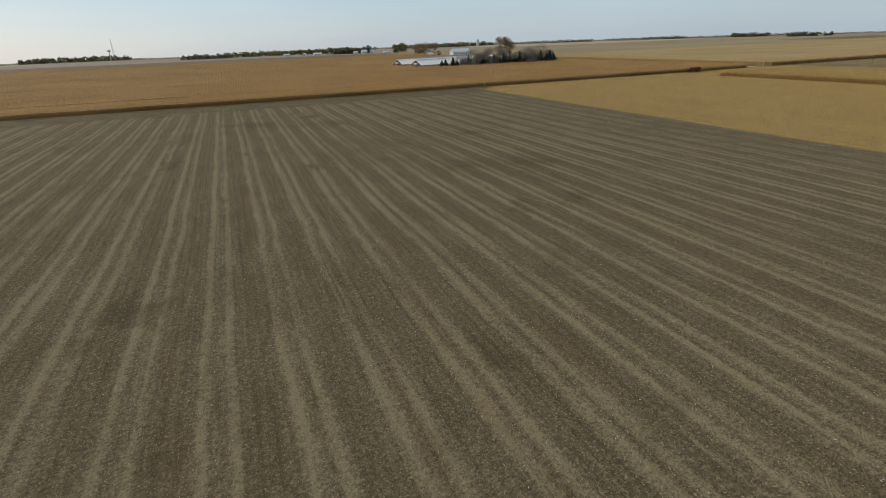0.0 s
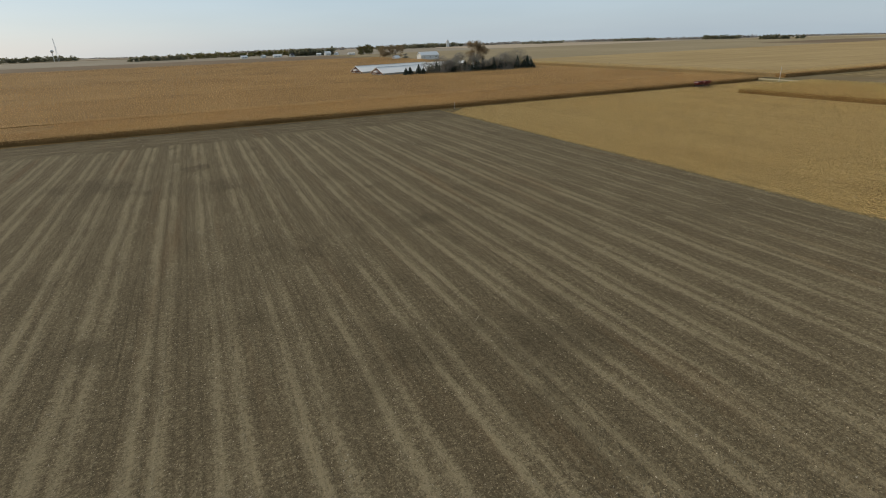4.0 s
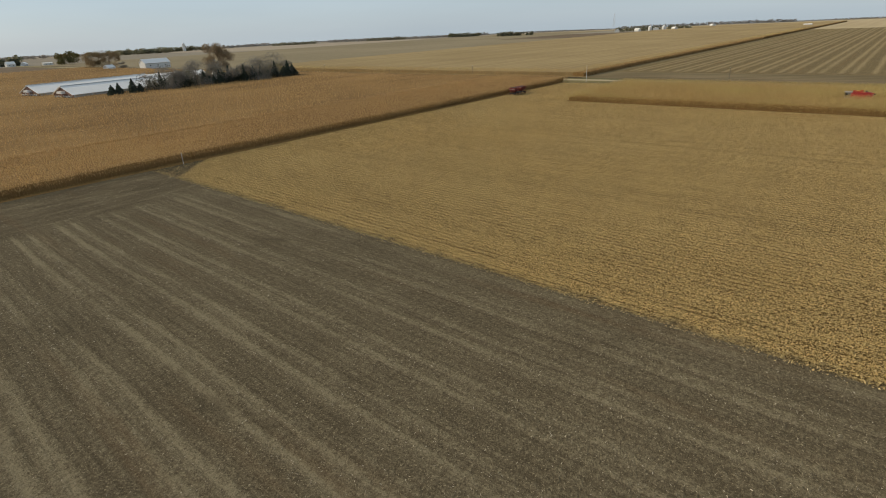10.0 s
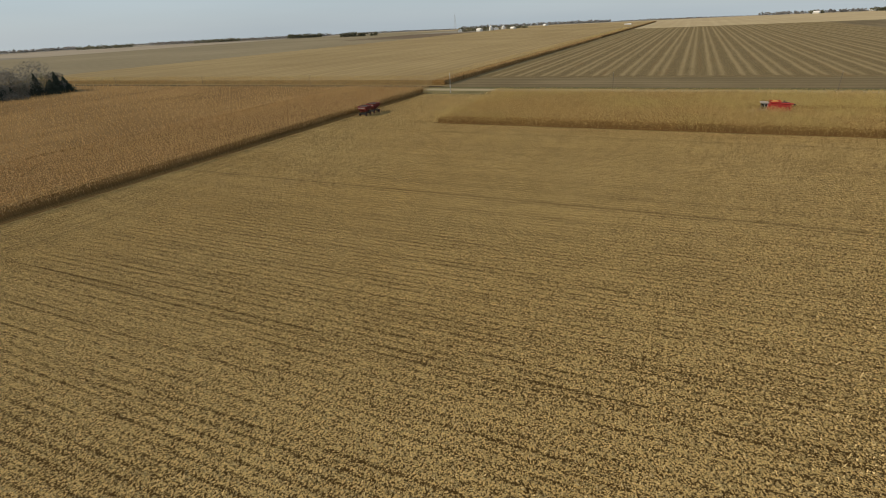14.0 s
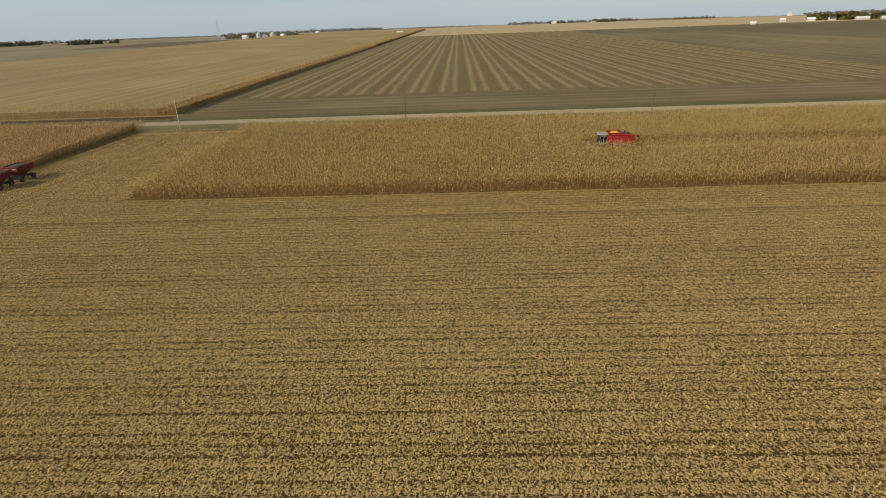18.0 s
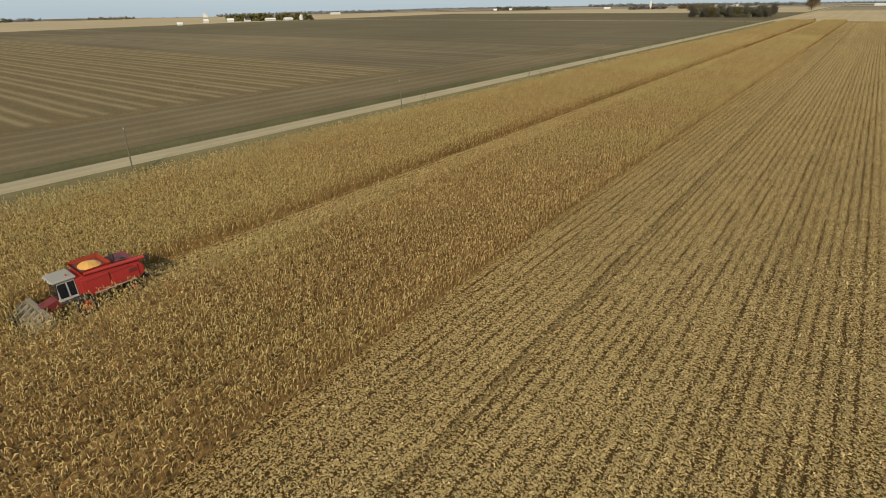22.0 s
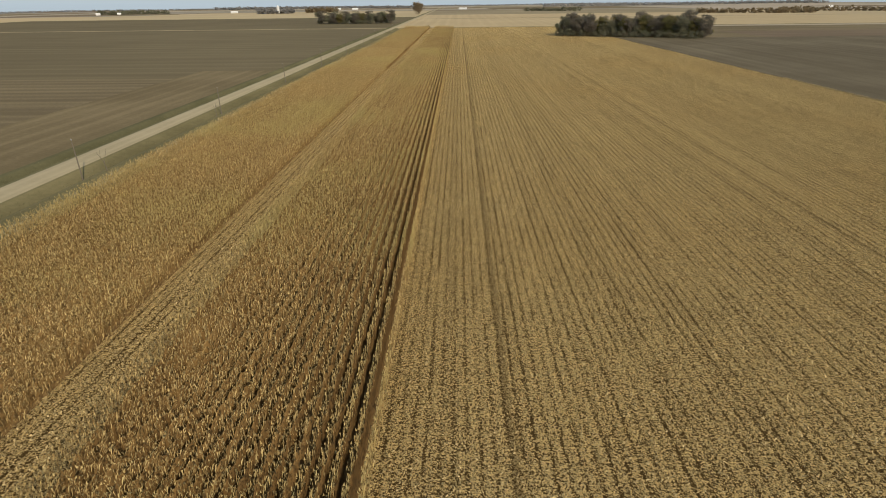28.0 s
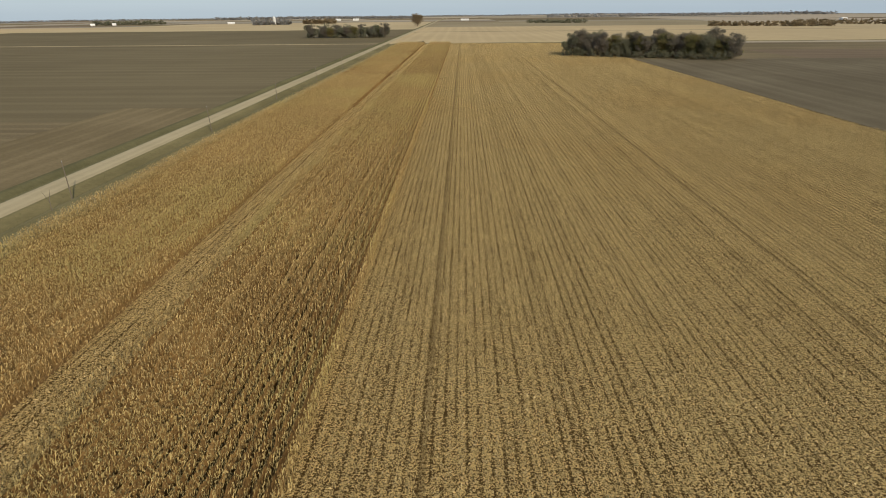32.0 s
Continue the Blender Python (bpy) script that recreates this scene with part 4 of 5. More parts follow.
# far belts of trees all round
for a, b, d, h, n, m, lab in (
    ((560, -1450), (330, -1500), 60, 16, 2200, LEAF_D, "long far wood on the skyline"),
    ((165, -915), (84, -915), 20, 11, 900, LEAF_D, "far dark shelter belt"),
    ((80, -965), (-110, -948), 30, 12, 1500, LEAF_O, "far farm shelter trees"),
    ((-92, -834), (-158, -826), 14, 14, 1300, LEAF_D, "low dark trees behind the farm"),
    ((-342, -1137), (-492, -1122), 20, 12, 1100, LEAF_D, "far farm trees"),
    ((-452, -1277), (-610, -1208), 20, 13, 1200, LEAF_D, "far tree belt with a silo"),
    ((-939, -1412), (-1045, -1338), 30, 12, 700, LEAF_D, "far farm grove"),
    ((-1036, -1088), (-1113, -1015), 25, 10, 600, LEAF_D, "far farm grove"),
    ((-1045, -795), (-1092, -737), 20, 11, 900, LEAF_D, "far dark grove"),
    ((-956, -587), (-985, -550), 8, 10, 700, LEAF_D, "far dark grove in a field"),
    ((-990, -540), (-997, -528), 4, 9, 160, LEAF_D, "two far field trees"),
    ((-1000, -345), (-1060, -230), 20, 10, 800, LEAF_D, "trees round a far farm"),
    ((-1510, 300), (-1540, 330), 10, 9, 400, LEAF_D, "trees at a far farm"),
    ((-1480, 410), (-1500, 470), 16, 10, 700, LEAF_D, "trees at a far farm"),
    ((-1620, 660), (-1600, 760), 10, 9, 500, LEAF_B, "far hedge of brown trees"),
    ((-830, 545), (-762, 640), 22, 12, 2600, LEAF_O, "grove behind a white farm"),
    ((-1038, 1600), (-895, 1690), 30, 14, 1000, LEAF_D, "far grove with farm roofs"),
    ((-525, 1352), (-460, 1376), 18, 14, 700, TWIG_HAZED, "bare trees round a white silo"),
    ((-440, 1431), (-376, 1448), 12, 13, 800, LEAF_B, "brown far trees"),
    ((44, 1321), (153, 1303), 10, 9, 900, LEAF_D, "low far tree belt"),
    ((282, 1039), (422, 979), 24, 9, 1500, LEAF_B, "brown far wood"),
    ((443, 1110), (593, 1020), 30, 10, 1200, LEAF_B, "far wood"),
    ((-2200, -1500), (-1700, -2100), 60, 16, 1500, TWIG_HAZED, "leafless wood on the skyline, greyed with painted haze"),
    ((-2700, -300), (-2600, -1000), 60, 16, 1700, TWIG_HAZED, "leafless wood on the skyline, greyed with painted haze"),
    ((-2600, 300), (-2750, 900), 60, 15, 1500, TWIG_HAZED, "leafless wood on the skyline, greyed with painted haze"),
    ((-2450, 1500), (-1900, 2100), 60, 16, 1800, TWIG_HAZED, "leafless wood on the skyline, greyed with painted haze"),
    ((-1200, 2700), (-300, 2900), 60, 16, 2000, TWIG_HAZED, "leafless wood on the skyline, greyed with painted haze"),
    ((300, 2800), (1400, 2500), 60, 16, 2000, TWIG_HAZED, "leafless wood on the skyline, greyed with painted haze"),
    ((-900, -2500), (-1500, -2300), 60, 16, 1500, TWIG_HAZED, "leafless wood on the skyline, greyed with painted haze"),
    ((-100, -2300), (-600, -2400), 60, 15, 1400, TWIG_HAZED, "leafless wood on the skyline, greyed with painted haze"),
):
    woods("far_trees", lab, a, b, d, h * 0.8, int(n * 1.5), h * (0.22 if m is TWIG_HAZED else 0.16), m, int(abs(a[0]) + abs(b[1])), 1.5)


# the wooded skyline, a low belt all round the open sides, greyed with painted haze
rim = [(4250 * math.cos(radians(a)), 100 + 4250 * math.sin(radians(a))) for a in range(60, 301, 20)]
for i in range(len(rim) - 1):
    woods("skyline_wood", "low leafless wood along the skyline, greyed with painted haze", rim[i], rim[i + 1], 120, 9, 3000, 4.0, TWIG_HAZED, 300 + i, 2.2)


# ---------------------------------------------------------------- buildings
def gable_house(name, label, category, at, turn, L, W, eave, ridge, wall, roof, doors=1, windows=3, group=""):
    """A gabled building: walls, roof slabs with overhang, doors and windows set in the long side."""
    e = thing(name, label, category, group, (at[0], at[1], lie(*at)), turn)
    part("wall", prism([(-W / 2, -0.3), (W / 2, -0.3), (W / 2, eave), (0, ridge - 0.08), (-W / 2, eave)], -L / 2, L / 2), wall, e)
    o, th = 0.4, 0.14
    sl = (ridge - eave) / (W / 2)
    for s in (-1, 1):
        pr = [(0, ridge), (s * (W / 2 + o), eave - o * sl), (s * (W / 2 + o), eave - o * sl + th), (0, ridge + th)]
        part("roof", prism(pr, -L / 2 - o, L / 2 + o), roof, e)
    for i in range(windows):
        x = -L / 2 + L * (i + 0.7) / (windows + 0.4)
        w = part("window", boxed((x, W / 2 + 0.02, eave * 0.55), (1.1, 0.08, 1.0)), LITE, e)
        part("pane", boxed((x, W / 2 + 0.07, eave * 0.55), (0.9, 0.03, 0.8)), GLASS_D, w)
    for i in range(doors):
        part("door", boxed((-L / 2 - 0.03, (i - (doors - 1) / 2) * 3.4, min(eave * 0.42, 1.3)), (0.08, min(2.6, W * 0.3), min(eave * 0.84, 2.6)), 0.02), GREY, e)
    return e


def hog_barn(at, turn, group):
    """Long low confinement barn: white ribbed roof, brown gable, curtain wall on a concrete kerb, pit fans."""
    L, W, eave, ridge = 54.0, 14.0, 2.7, 5.7
    e = thing("livestock_barn", "long low livestock barn with white metal roof and brown gable", "barn", group, (*at, 0), turn)
    part("wall", prism([(-W / 2, 1.0), (W / 2, 1.0), (W / 2, eave), (0, ridge - 0.1), (-W / 2, eave)], -L, -0.2), WHITE, e, "white curtain wall")
    part("footing", boxed((-L / 2, 0, 0.45), (L, W + 0.1, 1.1)), CONCRETE, e)
    part("gable", prism([(-W / 2, 0.9), (W / 2, 0.9), (W / 2, eave), (0, ridge - 0.1), (-W / 2, eave)], -0.2, 0.05), BROWN, e, "brown gable siding")
    sl = (ridge - eave) / (W / 2)
    for s in (-1, 1):
        r = part("roof", prism([(0, ridge), (s * (W / 2 + 0.6), eave - 0.6 * sl), (s * (W / 2 + 0.6), eave - 0.6 * sl + 0.15), (0, ridge + 0.15)], -L - 0.5, 0.7), ROOF_W, e)
        for i in range(26):
            x = -L + (L + 0.5) * (i + 0.5) / 26
            part("rib", prism([(0, ridge + 0.15), (s * (W / 2 + 0.6), eave - 0.6 * sl + 0.15), (s * (W / 2 + 0.6), eave - 0.6 * sl + 0.20), (0, ridge + 0.20)], x - 0.05, x + 0.05), ROOF_W, r)
    part("ridge_cap", boxed((-L / 2, 0, ridge + 0.2), (L + 1.0, 0.8, 0.12), 0.03), GREY, e)
    # white porch hood and fan boxes on the gable
    part("hood", prism([(-2.0, 3.0), (2.0, 3.0), (1.6, 3.9), (-1.6, 3.9)], 0.05, 1.6), WHITE, e, "white hood over the gable fans")
    for y in (-5.0, -2.2, 2.2, 5.0):
        f = part("fan", boxed((0.4, y, 1.35), (0.7, 1.5, 1.4), 0.05), WHITE, e)
        part("shutter", boxed((0.78, y, 1.35), (0.05, 1.2, 1.1)), DARK, f)
    for y in (-3.6, 0.0, 3.6):
        part("post", boxed((0.2, y, 1.5), (0.18, 0.18, 2.0)), WHITE, e)
    for i in range(7):
        x = -4 - i * 7.5
        part("curtain", boxed((x, W / 2 + 0.04, 1.75), (6.6, 0.06, 1.3)), LITE, e)
        part("pit_cover", boxed((x - 2.5, W / 2 + 0.7, 0.35), (1.3, 1.3, 0.9), 0.05), CONCRETE, e)
    return e


def bin_tank(name, label, at, r, h, cone, group="", mat=GREY):
    e = thing(name, label, "grain bin", group, (at[0], at[1], lie(*at)))
    bm = tubed((0, 0, -0.2), (0, 0, h), r, r, 20)
    part("shell", bm, mat, e)
    for i in range(4):
        part("hoop", tubed((0, 0, h * (i + 0.8) / 5), (0, 0, h * (i + 0.8) / 5 + 0.12), r + 0.05, r + 0.05, 20), mat, e)
    part("roof", tubed((0, 0, h), (0, 0, h + cone), r + 0.15, 0.25, 20), mat, e)
    part("cap", tubed((0, 0, h + cone), (0, 0, h + cone + 0.4), 0.4, 0.3, 10), mat, e)
    return e


hog_barn((-23.5, -193), 12, "livestock barns")
hog_barn((-28, -164), 12, "livestock barns")
bin_tank("feed_bin", "white feed bin beside a livestock barn", (-73, -154.5), 1.1, 4.6, 1.2, "feed bins", WHITE)
bin_tank("feed_bin", "white feed bin beside a livestock barn", (-88, -154), 1.1, 5.6, 1.3, "feed bins", WHITE)
gable_house("machine_shed", "white steel machine shed behind spruces", "shed", (-84, -192), 12, 26, 12, 3.8, 6.0, WHITE, ROOF_W)
gable_house("farmhouse", "long white barn with white metal roof among trees", "barn", (-165, -405), 5, 22, 10, 4.6, 7.8, WHITE, ROOF_W)
gable_house("farm_shed", "long white shed with pale roof", "shed", (-96, -200), 5, 18, 9, 3.6, 5.6, WHITE, ROOF_W)
gable_house("small_shed", "small white rounded shed in the farmyard", "shed", (-137, -430), 20, 7, 6, 2.6, 4.6, WHITE, WHITE, 1, 0)

FARMS = (  # x, y, turn, length, width, eave, ridge, white roof?
    (-146, -800, 10, 16, 10, 5, 10, 1), (-160, -795, 60, 14, 9, 4, 7, 1), (-132, -806, 0, 12, 8, 3.5, 6, 1), (-176, -757, 5, 18, 8, 3.5, 5, 1),
    (-10, -812, 10, 16, 9, 4, 7, 1), (-40, -806, 60, 14, 9, 4, 7, 1), (-62, -802, 5, 22, 10, 4, 7, 1), (-85, -798, 40, 12, 8, 4, 8, 0),
    (-980, -335, 20, 22, 12, 5, 8, 1), (-990, -300, 70, 16, 10, 5, 8, 1), (-1000, -270, 20, 26, 14, 6, 9, 1), (-1008, -240, 60, 14, 10, 5, 8, 1), (-1206, -276, 10, 20, 12, 5, 8, 1), (-1215, -230, 40, 18, 12, 5, 8, 1),
    (-1508, 312, 60, 22, 11, 5, 8, 1), (-1488, 410, 50, 20, 11, 5, 8, 1), (-740, 425, 60, 9, 6, 3, 5, 1), (-952, -30, 80, 16, 8, 3.5, 5, 1),
    (-812, 500, 80, 10, 8, 4, 7, 1), (-800, 530, 70, 14, 9, 4, 7, 1), (-792, 552, 80, 12, 9, 4, 7.5, 0), (-780, 582, 82, 24, 9, 3.5, 6, 1), (-770, 606, 82, 20, 9, 3.5, 6, 1),
    (-1187, 1073, 60, 40, 14, 4, 7, 1), (-659, 1560, 20, 26, 12, 4, 7, 1), (-500, 2035, 10, 40, 16, 6, 9, 1), (-440, 2045, 10, 30, 14, 6, 9, 1), (-81, 1779, 0, 36, 12, 4, 7, 1), (652, 1308, 20, 22, 12, 5, 8, 1), (-1020, 1575, 30, 16, 10, 4, 8, 1), (-980, 1600, 30, 14, 10, 4, 8, 1),
)
for x, y, tn, L, W, ev, ri, wr in FARMS:
    gable_house("farm_building", "white gabled farm building far across the fields", "farm building", (x, y), tn, L * 0.62, W * 0.66, ev * 0.66, ri * 0.64, WHITE, ROOF_W if wr else SHINGLE, 1, 2, "far farm buildings")
for x, y, r, h in ((-564, -1200, 3.4, 15), (-484, 1363, 3, 14), (-1012, -285, 3.5, 6), (-1018, -262, 3.5, 6), (-762, 624, 3, 5)):
    bin_tank("silo", "pale silo at a far farm", (x, y), r, h, 3.0, "far silos", WHITE)
# grain elevator on the skyline
ele = thing("grain_elevator", "white concrete grain elevator on the skyline", "grain elevator", at=(-2322, 1372, lie(-2322, 1372)))
for i in range(5):
    part("silo", tubed((i * 9 - 18, 0, -1), (i * 9 - 18, 0, 22), 4.6, 4.6, 16), WHITE, ele)
part("headhouse", boxed((-4, 0, 27), (12, 9, 11)), WHITE, ele)
ele.scale = (0.7, 0.7, 0.5)
# water tower and its neighbour mast
wt = thing("water_tower", "white ball water tower on the skyline", "water tower", at=(339, -1294, lie(339, -1294)))
part("stem", tubed((0, 0, -1), (0, 0, 19), 1.1, 0.8, 12), WHITE, wt)
bm = bmesh.new()
bmesh.ops.create_uvsphere(bm, u_segments=16, v_segments=10, radius=3.6, matrix=Matrix.Translation((0, 0, 21)) @ Matrix.Diagonal((1, 1, 0.85, 1)))
part("tank", bm, WHITE, wt)


def mast(name, label, at, h, w):
    """Lattice mast: four legs with cross braces."""
    e = thing(name, label, "mast", at=(at[0], at[1], lie(*at)))
    n = 9
    for i in range(n):
        z0, z1 = h * i / n, h * (i + 1) / n
        r0, r1 = w * (1 - 0.75 * i / n), w * (1 - 0.75 * (i + 1) / n)
        bm = bmesh.new()
        for k in range(4):
            a0, a1 = (k * 90 + 45) * math.pi / 180, ((k + 1) * 90 + 45) * math.pi / 180
            p, q = (r0 * math.cos(a0), r0 * math.sin(a0), z0), (r1 * math.cos(a0), r1 * math.sin(a0), z1)
            tube(bm, p, q, 0.16, 0.14, 4)
            tube(bm, p, (r1 * math.cos(a1), r1 * math.sin(a1), z1), 0.08, 0.08, 4)
        part("section", bm, GREY, e)
    return e


mast("lattice_mast", "grey steel lattice mast behind a far farm", (-1614, -614), 44, 5.5)
mast("lattice_mast", "slender pale mast beside the water tower", (330, -1290), 46, 2.2)


# ---------------------------------------------------------------- roadside posts
pole = thing("utility_pole", "weathered wooden utility pole beside the gravel road", "utility pole", "roadside poles", (-146.8, 54, 0))
part("shaft", tubed((0, 0, -1.0), (0.06, 0.05, 5.2), 0.095, 0.07, 8), WOOD, pole)
part("insulator", tubed((0.06, 0.05, 5.2), (0.06, 0.05, 5.38), 0.05, 0.03, 8), GREY, pole)
for i, y in enumerate((-146, -96, -46, 104, 153.5, 204, 252, 300, 349, 398, 447, 496, 545, 594)):
    copy_thing(pole, pose(-146.8 + 0.3 * math.sin(i * 2.1), y, 0, 1.2 * math.sin(i * 1.7), 1.5 * math.cos(i * 2.3), 4 * i))
sp = thing("corner_pole", "pale bare pole at the field entrance", "pole", at=(-145.2, 7.2, 0))
part("shaft", tubed((0, 0, -0.8), (0, 0, 5.8), 0.11, 0.08, 8), LITE, sp)
part("marker", boxed((0, 0.1, 2.0), (0.30, 0.03, 0.45), 0.01), LITE, sp)
fp = thing("fence_post", "white marker post at the corn corner", "post", at=(0.2, 0.4, 0))
part("shaft", tubed((0, 0, -0.2), (0, 0, 2.0), 0.055, 0.05, 8), WHITE, fp)
part("cap", tubed((0, 0, 2.0), (0, 0, 2.06), 0.065, 0.03, 8), WHITE, fp)
for x, y, h, turn in ((-145.3, 158.5, 3.0, 20), (-144.8, 206.5, 3.2, 200), (-145.0, 245.5, 3.0, 70)):
    ds = thing("dead_sapling", "dark dead sapling leaning in the roadside grass", "sapling", "roadside saplings", (x, y, lie(x, y)), turn)
    bm = tubed((0, 0, -0.2), (0.15, 0.1, h * 0.45), 0.06, 0.045, 6)
    tube(bm, (0.15, 0.1, h * 0.45), (0.75, 0.35, h * 0.95), 0.045, 0.015, 6)
    part("stem", bm, WOOD, ds)
    part("branch", tubed((0.12, 0.08, h * 0.38), (-0.55, -0.1, h), 0.035, 0.012, 5), WOOD, ds)
    part("branch", tubed((0.4, 0.2, h * 0.65), (0.35, -0.3, h * 0.98), 0.025, 0.01, 5), WOOD, ds)


# ---------------------------------------------------------------- machines
def wheel(name, parent, at, r, w, rim=LITE):
    """A wheel across x: lugged tyre, rim and hub."""
    bm = bmesh.new()
    n = 24
    prof = ((-w / 2, r * 0.62), (-w / 2, r * 0.9), (-w * 0.36, r), (w * 0.36, r), (w / 2, r * 0.9), (w / 2, r * 0.62))
    rings = [[bm.verts.new((at[0] + a, at[1] + b * math.cos(2 * math.pi * i / n), at[2] + b * math.sin(2 * math.pi * i / n))) for a, b in prof] for i in range(n)]
    for i in range(n):
        for k in range(len(prof)):
            bm.faces.new((rings[i][k], rings[i][(k + 1) % 6], rings[(i + 1) % n][(k + 1) % 6], rings[(i + 1) % n][k]))
    for i in range(16):
        a = 2 * math.pi * i / 16
        m = Matrix.Translation(at) @ Matrix.Rotation(a, 4, "X") @ Matrix.Translation((0, 0, r))
        box(bm, (0, 0, 0), (w * 0.9, r * 0.10, r * 0.06), 0, m)
    t = part(name, bm, BLACK, parent, "black lugged tyre")
    part("rim", tubed((at[0] - w * 0.3, at[1], at[2]), (at[0] + w * 0.3, at[1], at[2]), r * 0.63, r * 0.63, 18), rim, t)
    part("hub", tubed((at[0] - w * 0.55, at[1], at[2]), (at[0] + w * 0.55, at[1], at[2]), r * 0.16, r * 0.16, 10), rim, t)
    return t


def combine(at, turn):
    """Red rotary combine, nose to -y, with a corn head, grey cab, open grain tank heaped with corn."""
    e = thing("combine_harvester", "red combine harvester with grey cab and heaped yellow corn", "combine", at=at, turn=turn)
    body = prism([(0.2, 1.2), (5.6, 1.35), (6.4, 1.7), (6.4, 2.5), (6.0, 3.05), (3.4, 3.25), (0.2, 3.25)], -1.45, 1.45)
    bmesh.ops.bevel(body, geom=list(body.edges), offset=0.06, segments=2, affect="EDGES")
    b = part("body", body, RED, e, "red painted side shields")
    for s in (-1, 1):
        part("side_shield", boxed((s * 1.49, 1.7, 2.25), (0.07, 2.6, 1.55), 0.03), RED, b)
        part("rear_shield", boxed((s * 1.49, 4.5, 2.15), (0.07, 2.6, 1.25), 0.03), RED, b)
        part("stripe", boxed((s * 1.535, 3.1, 2.78), (0.02, 4.4, 0.05)), RED_D, b)
        part("stripe", boxed((s * 1.535, 3.4, 1.45), (0.02, 3.9, 0.08)), LITE, b)
        part("vent", boxed((s * 1.535, 5.2, 2.35), (0.03, 0.8, 0.4), 0.01), RED_D, b)
        part("ladder_rail", tubed((s * 1.42, 0.0, 1.4), (s * 1.42, 0.0, 3.0), 0.03, 0.03, 6), LITE, e)
    part("engine_deck", boxed((0, 4.9, 3.2), (2.4, 1.9, 0.35), 0.06), RED_D, e)
    part("air_screen", tubed((1.05, 4.6, 3.35), (1.35, 4.6, 3.35), 0.48, 0.48, 18), DARK, e)
    part("exhaust", tubed((-0.7, 4.3, 3.3), (-0.7, 4.3, 4.05), 0.08, 0.07, 8), DARK, e)
    part("air_cleaner", tubed((0.2, 4.2, 3.35), (0.2, 4.2, 3.95), 0.16, 0.16, 10), DARK, e)
    part("deck_rail", tubed((1.4, 3.9, 3.75), (1.4, 6.0, 3.45), 0.03, 0.03, 6), RED, e)
    # grain tank extensions: four sloped boards round a heap
    for s, axis in ((-1, "x"), (1, "x"), (-1, "y"), (1, "y")):
        bm = bmesh.new()
        lo, hi = (1.25, 1.55) if axis == "x" else (1.15, 1.45)
        c = 2.05
        if axis == "x":
            q = [(s * lo, c - 1.15, 3.2), (s * lo, c + 1.15, 3.2), (s * hi, c + 1.45, 3.85), (s * hi, c - 1.45, 3.85)]
        else:
            q = [(-1.25, c + s * lo, 3.2), (1.25, c + s * lo, 3.2), (1.55, c + s * hi, 3.85), (-1.55, c + s * hi, 3.85)]
        vs = [bm.verts.new(p) for p in q]
        f = bm.faces.new(vs)
        bmesh.ops.solidify(bm, geom=[f], thickness=0.05)
        part("tank_board", bm, ORANGE, e, "orange grain tank extension")
    bm = bmesh.new()
    n = 14
    ring = [bm.verts.new((1.22 * math.cos(2 * math.pi * i / n), 2.05 + 1.12 * math.sin(2 * math.pi * i / n), 3.52)) for i in range(n)]
    ring2 = [bm.verts.new((0.7 * math.cos(2 * math.pi * i / n), 2.05 + 0.65 * math.sin(2 * math.pi * i / n), 3.80 + 0.04 * math.sin(i * 5))) for i in range(n)]
    tip = bm.verts.new((0, 2.05, 3.93))
    for i in range(n):
        k = (i + 1) % n
        bm.faces.new((ring[i], ring[k], ring2[k], ring2[i]))
        bm.faces.new((ring2[i], ring2[k], tip))
    part("grain_heap", bm, GRAIN, e, "heap of yellow shelled corn")
    part("tank_floor", boxed((0, 2.05, 3.42), (2.5, 2.3, 0.3)), RED_D, e)
    part("unloading_auger", tubed((1.35, 0.9, 3.5), (1.55, 6.6, 3.25), 0.19, 0.17, 12), RED, e)
    part("auger_spout", tubed((1.55, 6.6, 3.25), (1.55, 6.95, 3.0), 0.2, 0.22, 10), BLACK, e)
    # cab
    cab = prism([(-1.55, 1.55), (0.15, 1.55), (0.15, 3.3), (-1.35, 3.3)], -1.0, 1.0)
    c = part("cab", cab, LITE, e, "light grey cab frame")
    roof = boxed((0, -0.68, 3.42), (2.35, 2.1, 0.24), 0.08)
    part("roof", roof, CAB_ROOF, c, "dusty tan cab roof")
    part("windscreen", prism([(-1.60, 1.75), (-1.54, 1.75), (-1.36, 3.18), (-1.42, 3.18)], -0.92, 0.92), GLASS_D, c)
    for s in (-1, 1):
        part("door_glass", boxed((s * 1.01, -1.02, 2.45), (0.04, 0.72, 1.35), 0.02), GLASS_D, c)
        part("rear_glass", boxed((s * 1.01, -0.22, 2.45), (0.04, 0.58, 1.35), 0.02), GLASS_D, c)
        part("mirror", boxed((s * 1.45, -1.5, 2.9), (0.06, 0.05, 0.45), 0.02), DARK, c)
        for k in (-0.75, -0.35):
            part("lamp", boxed((s * abs(k), -1.76, 3.42), (0.2, 0.06, 0.12), 0.02), WHITE, c)
    part("platform", boxed((1.2, -0.6, 1.52), (0.7, 1.9, 0.06)), DARK, e)
    part("beacon", tubed((0.6, -0.3, 3.54), (0.6, -0.3, 3.72), 0.07, 0.06, 8), ORANGE, e)
    # feeder house and six-row corn head
    part("feeder_house", prism([(-3.0, 0.6), (-0.2, 1.3), (-0.2, 2.0), (-3.0, 1.35)], -0.6, 0.6), RED_D, e)
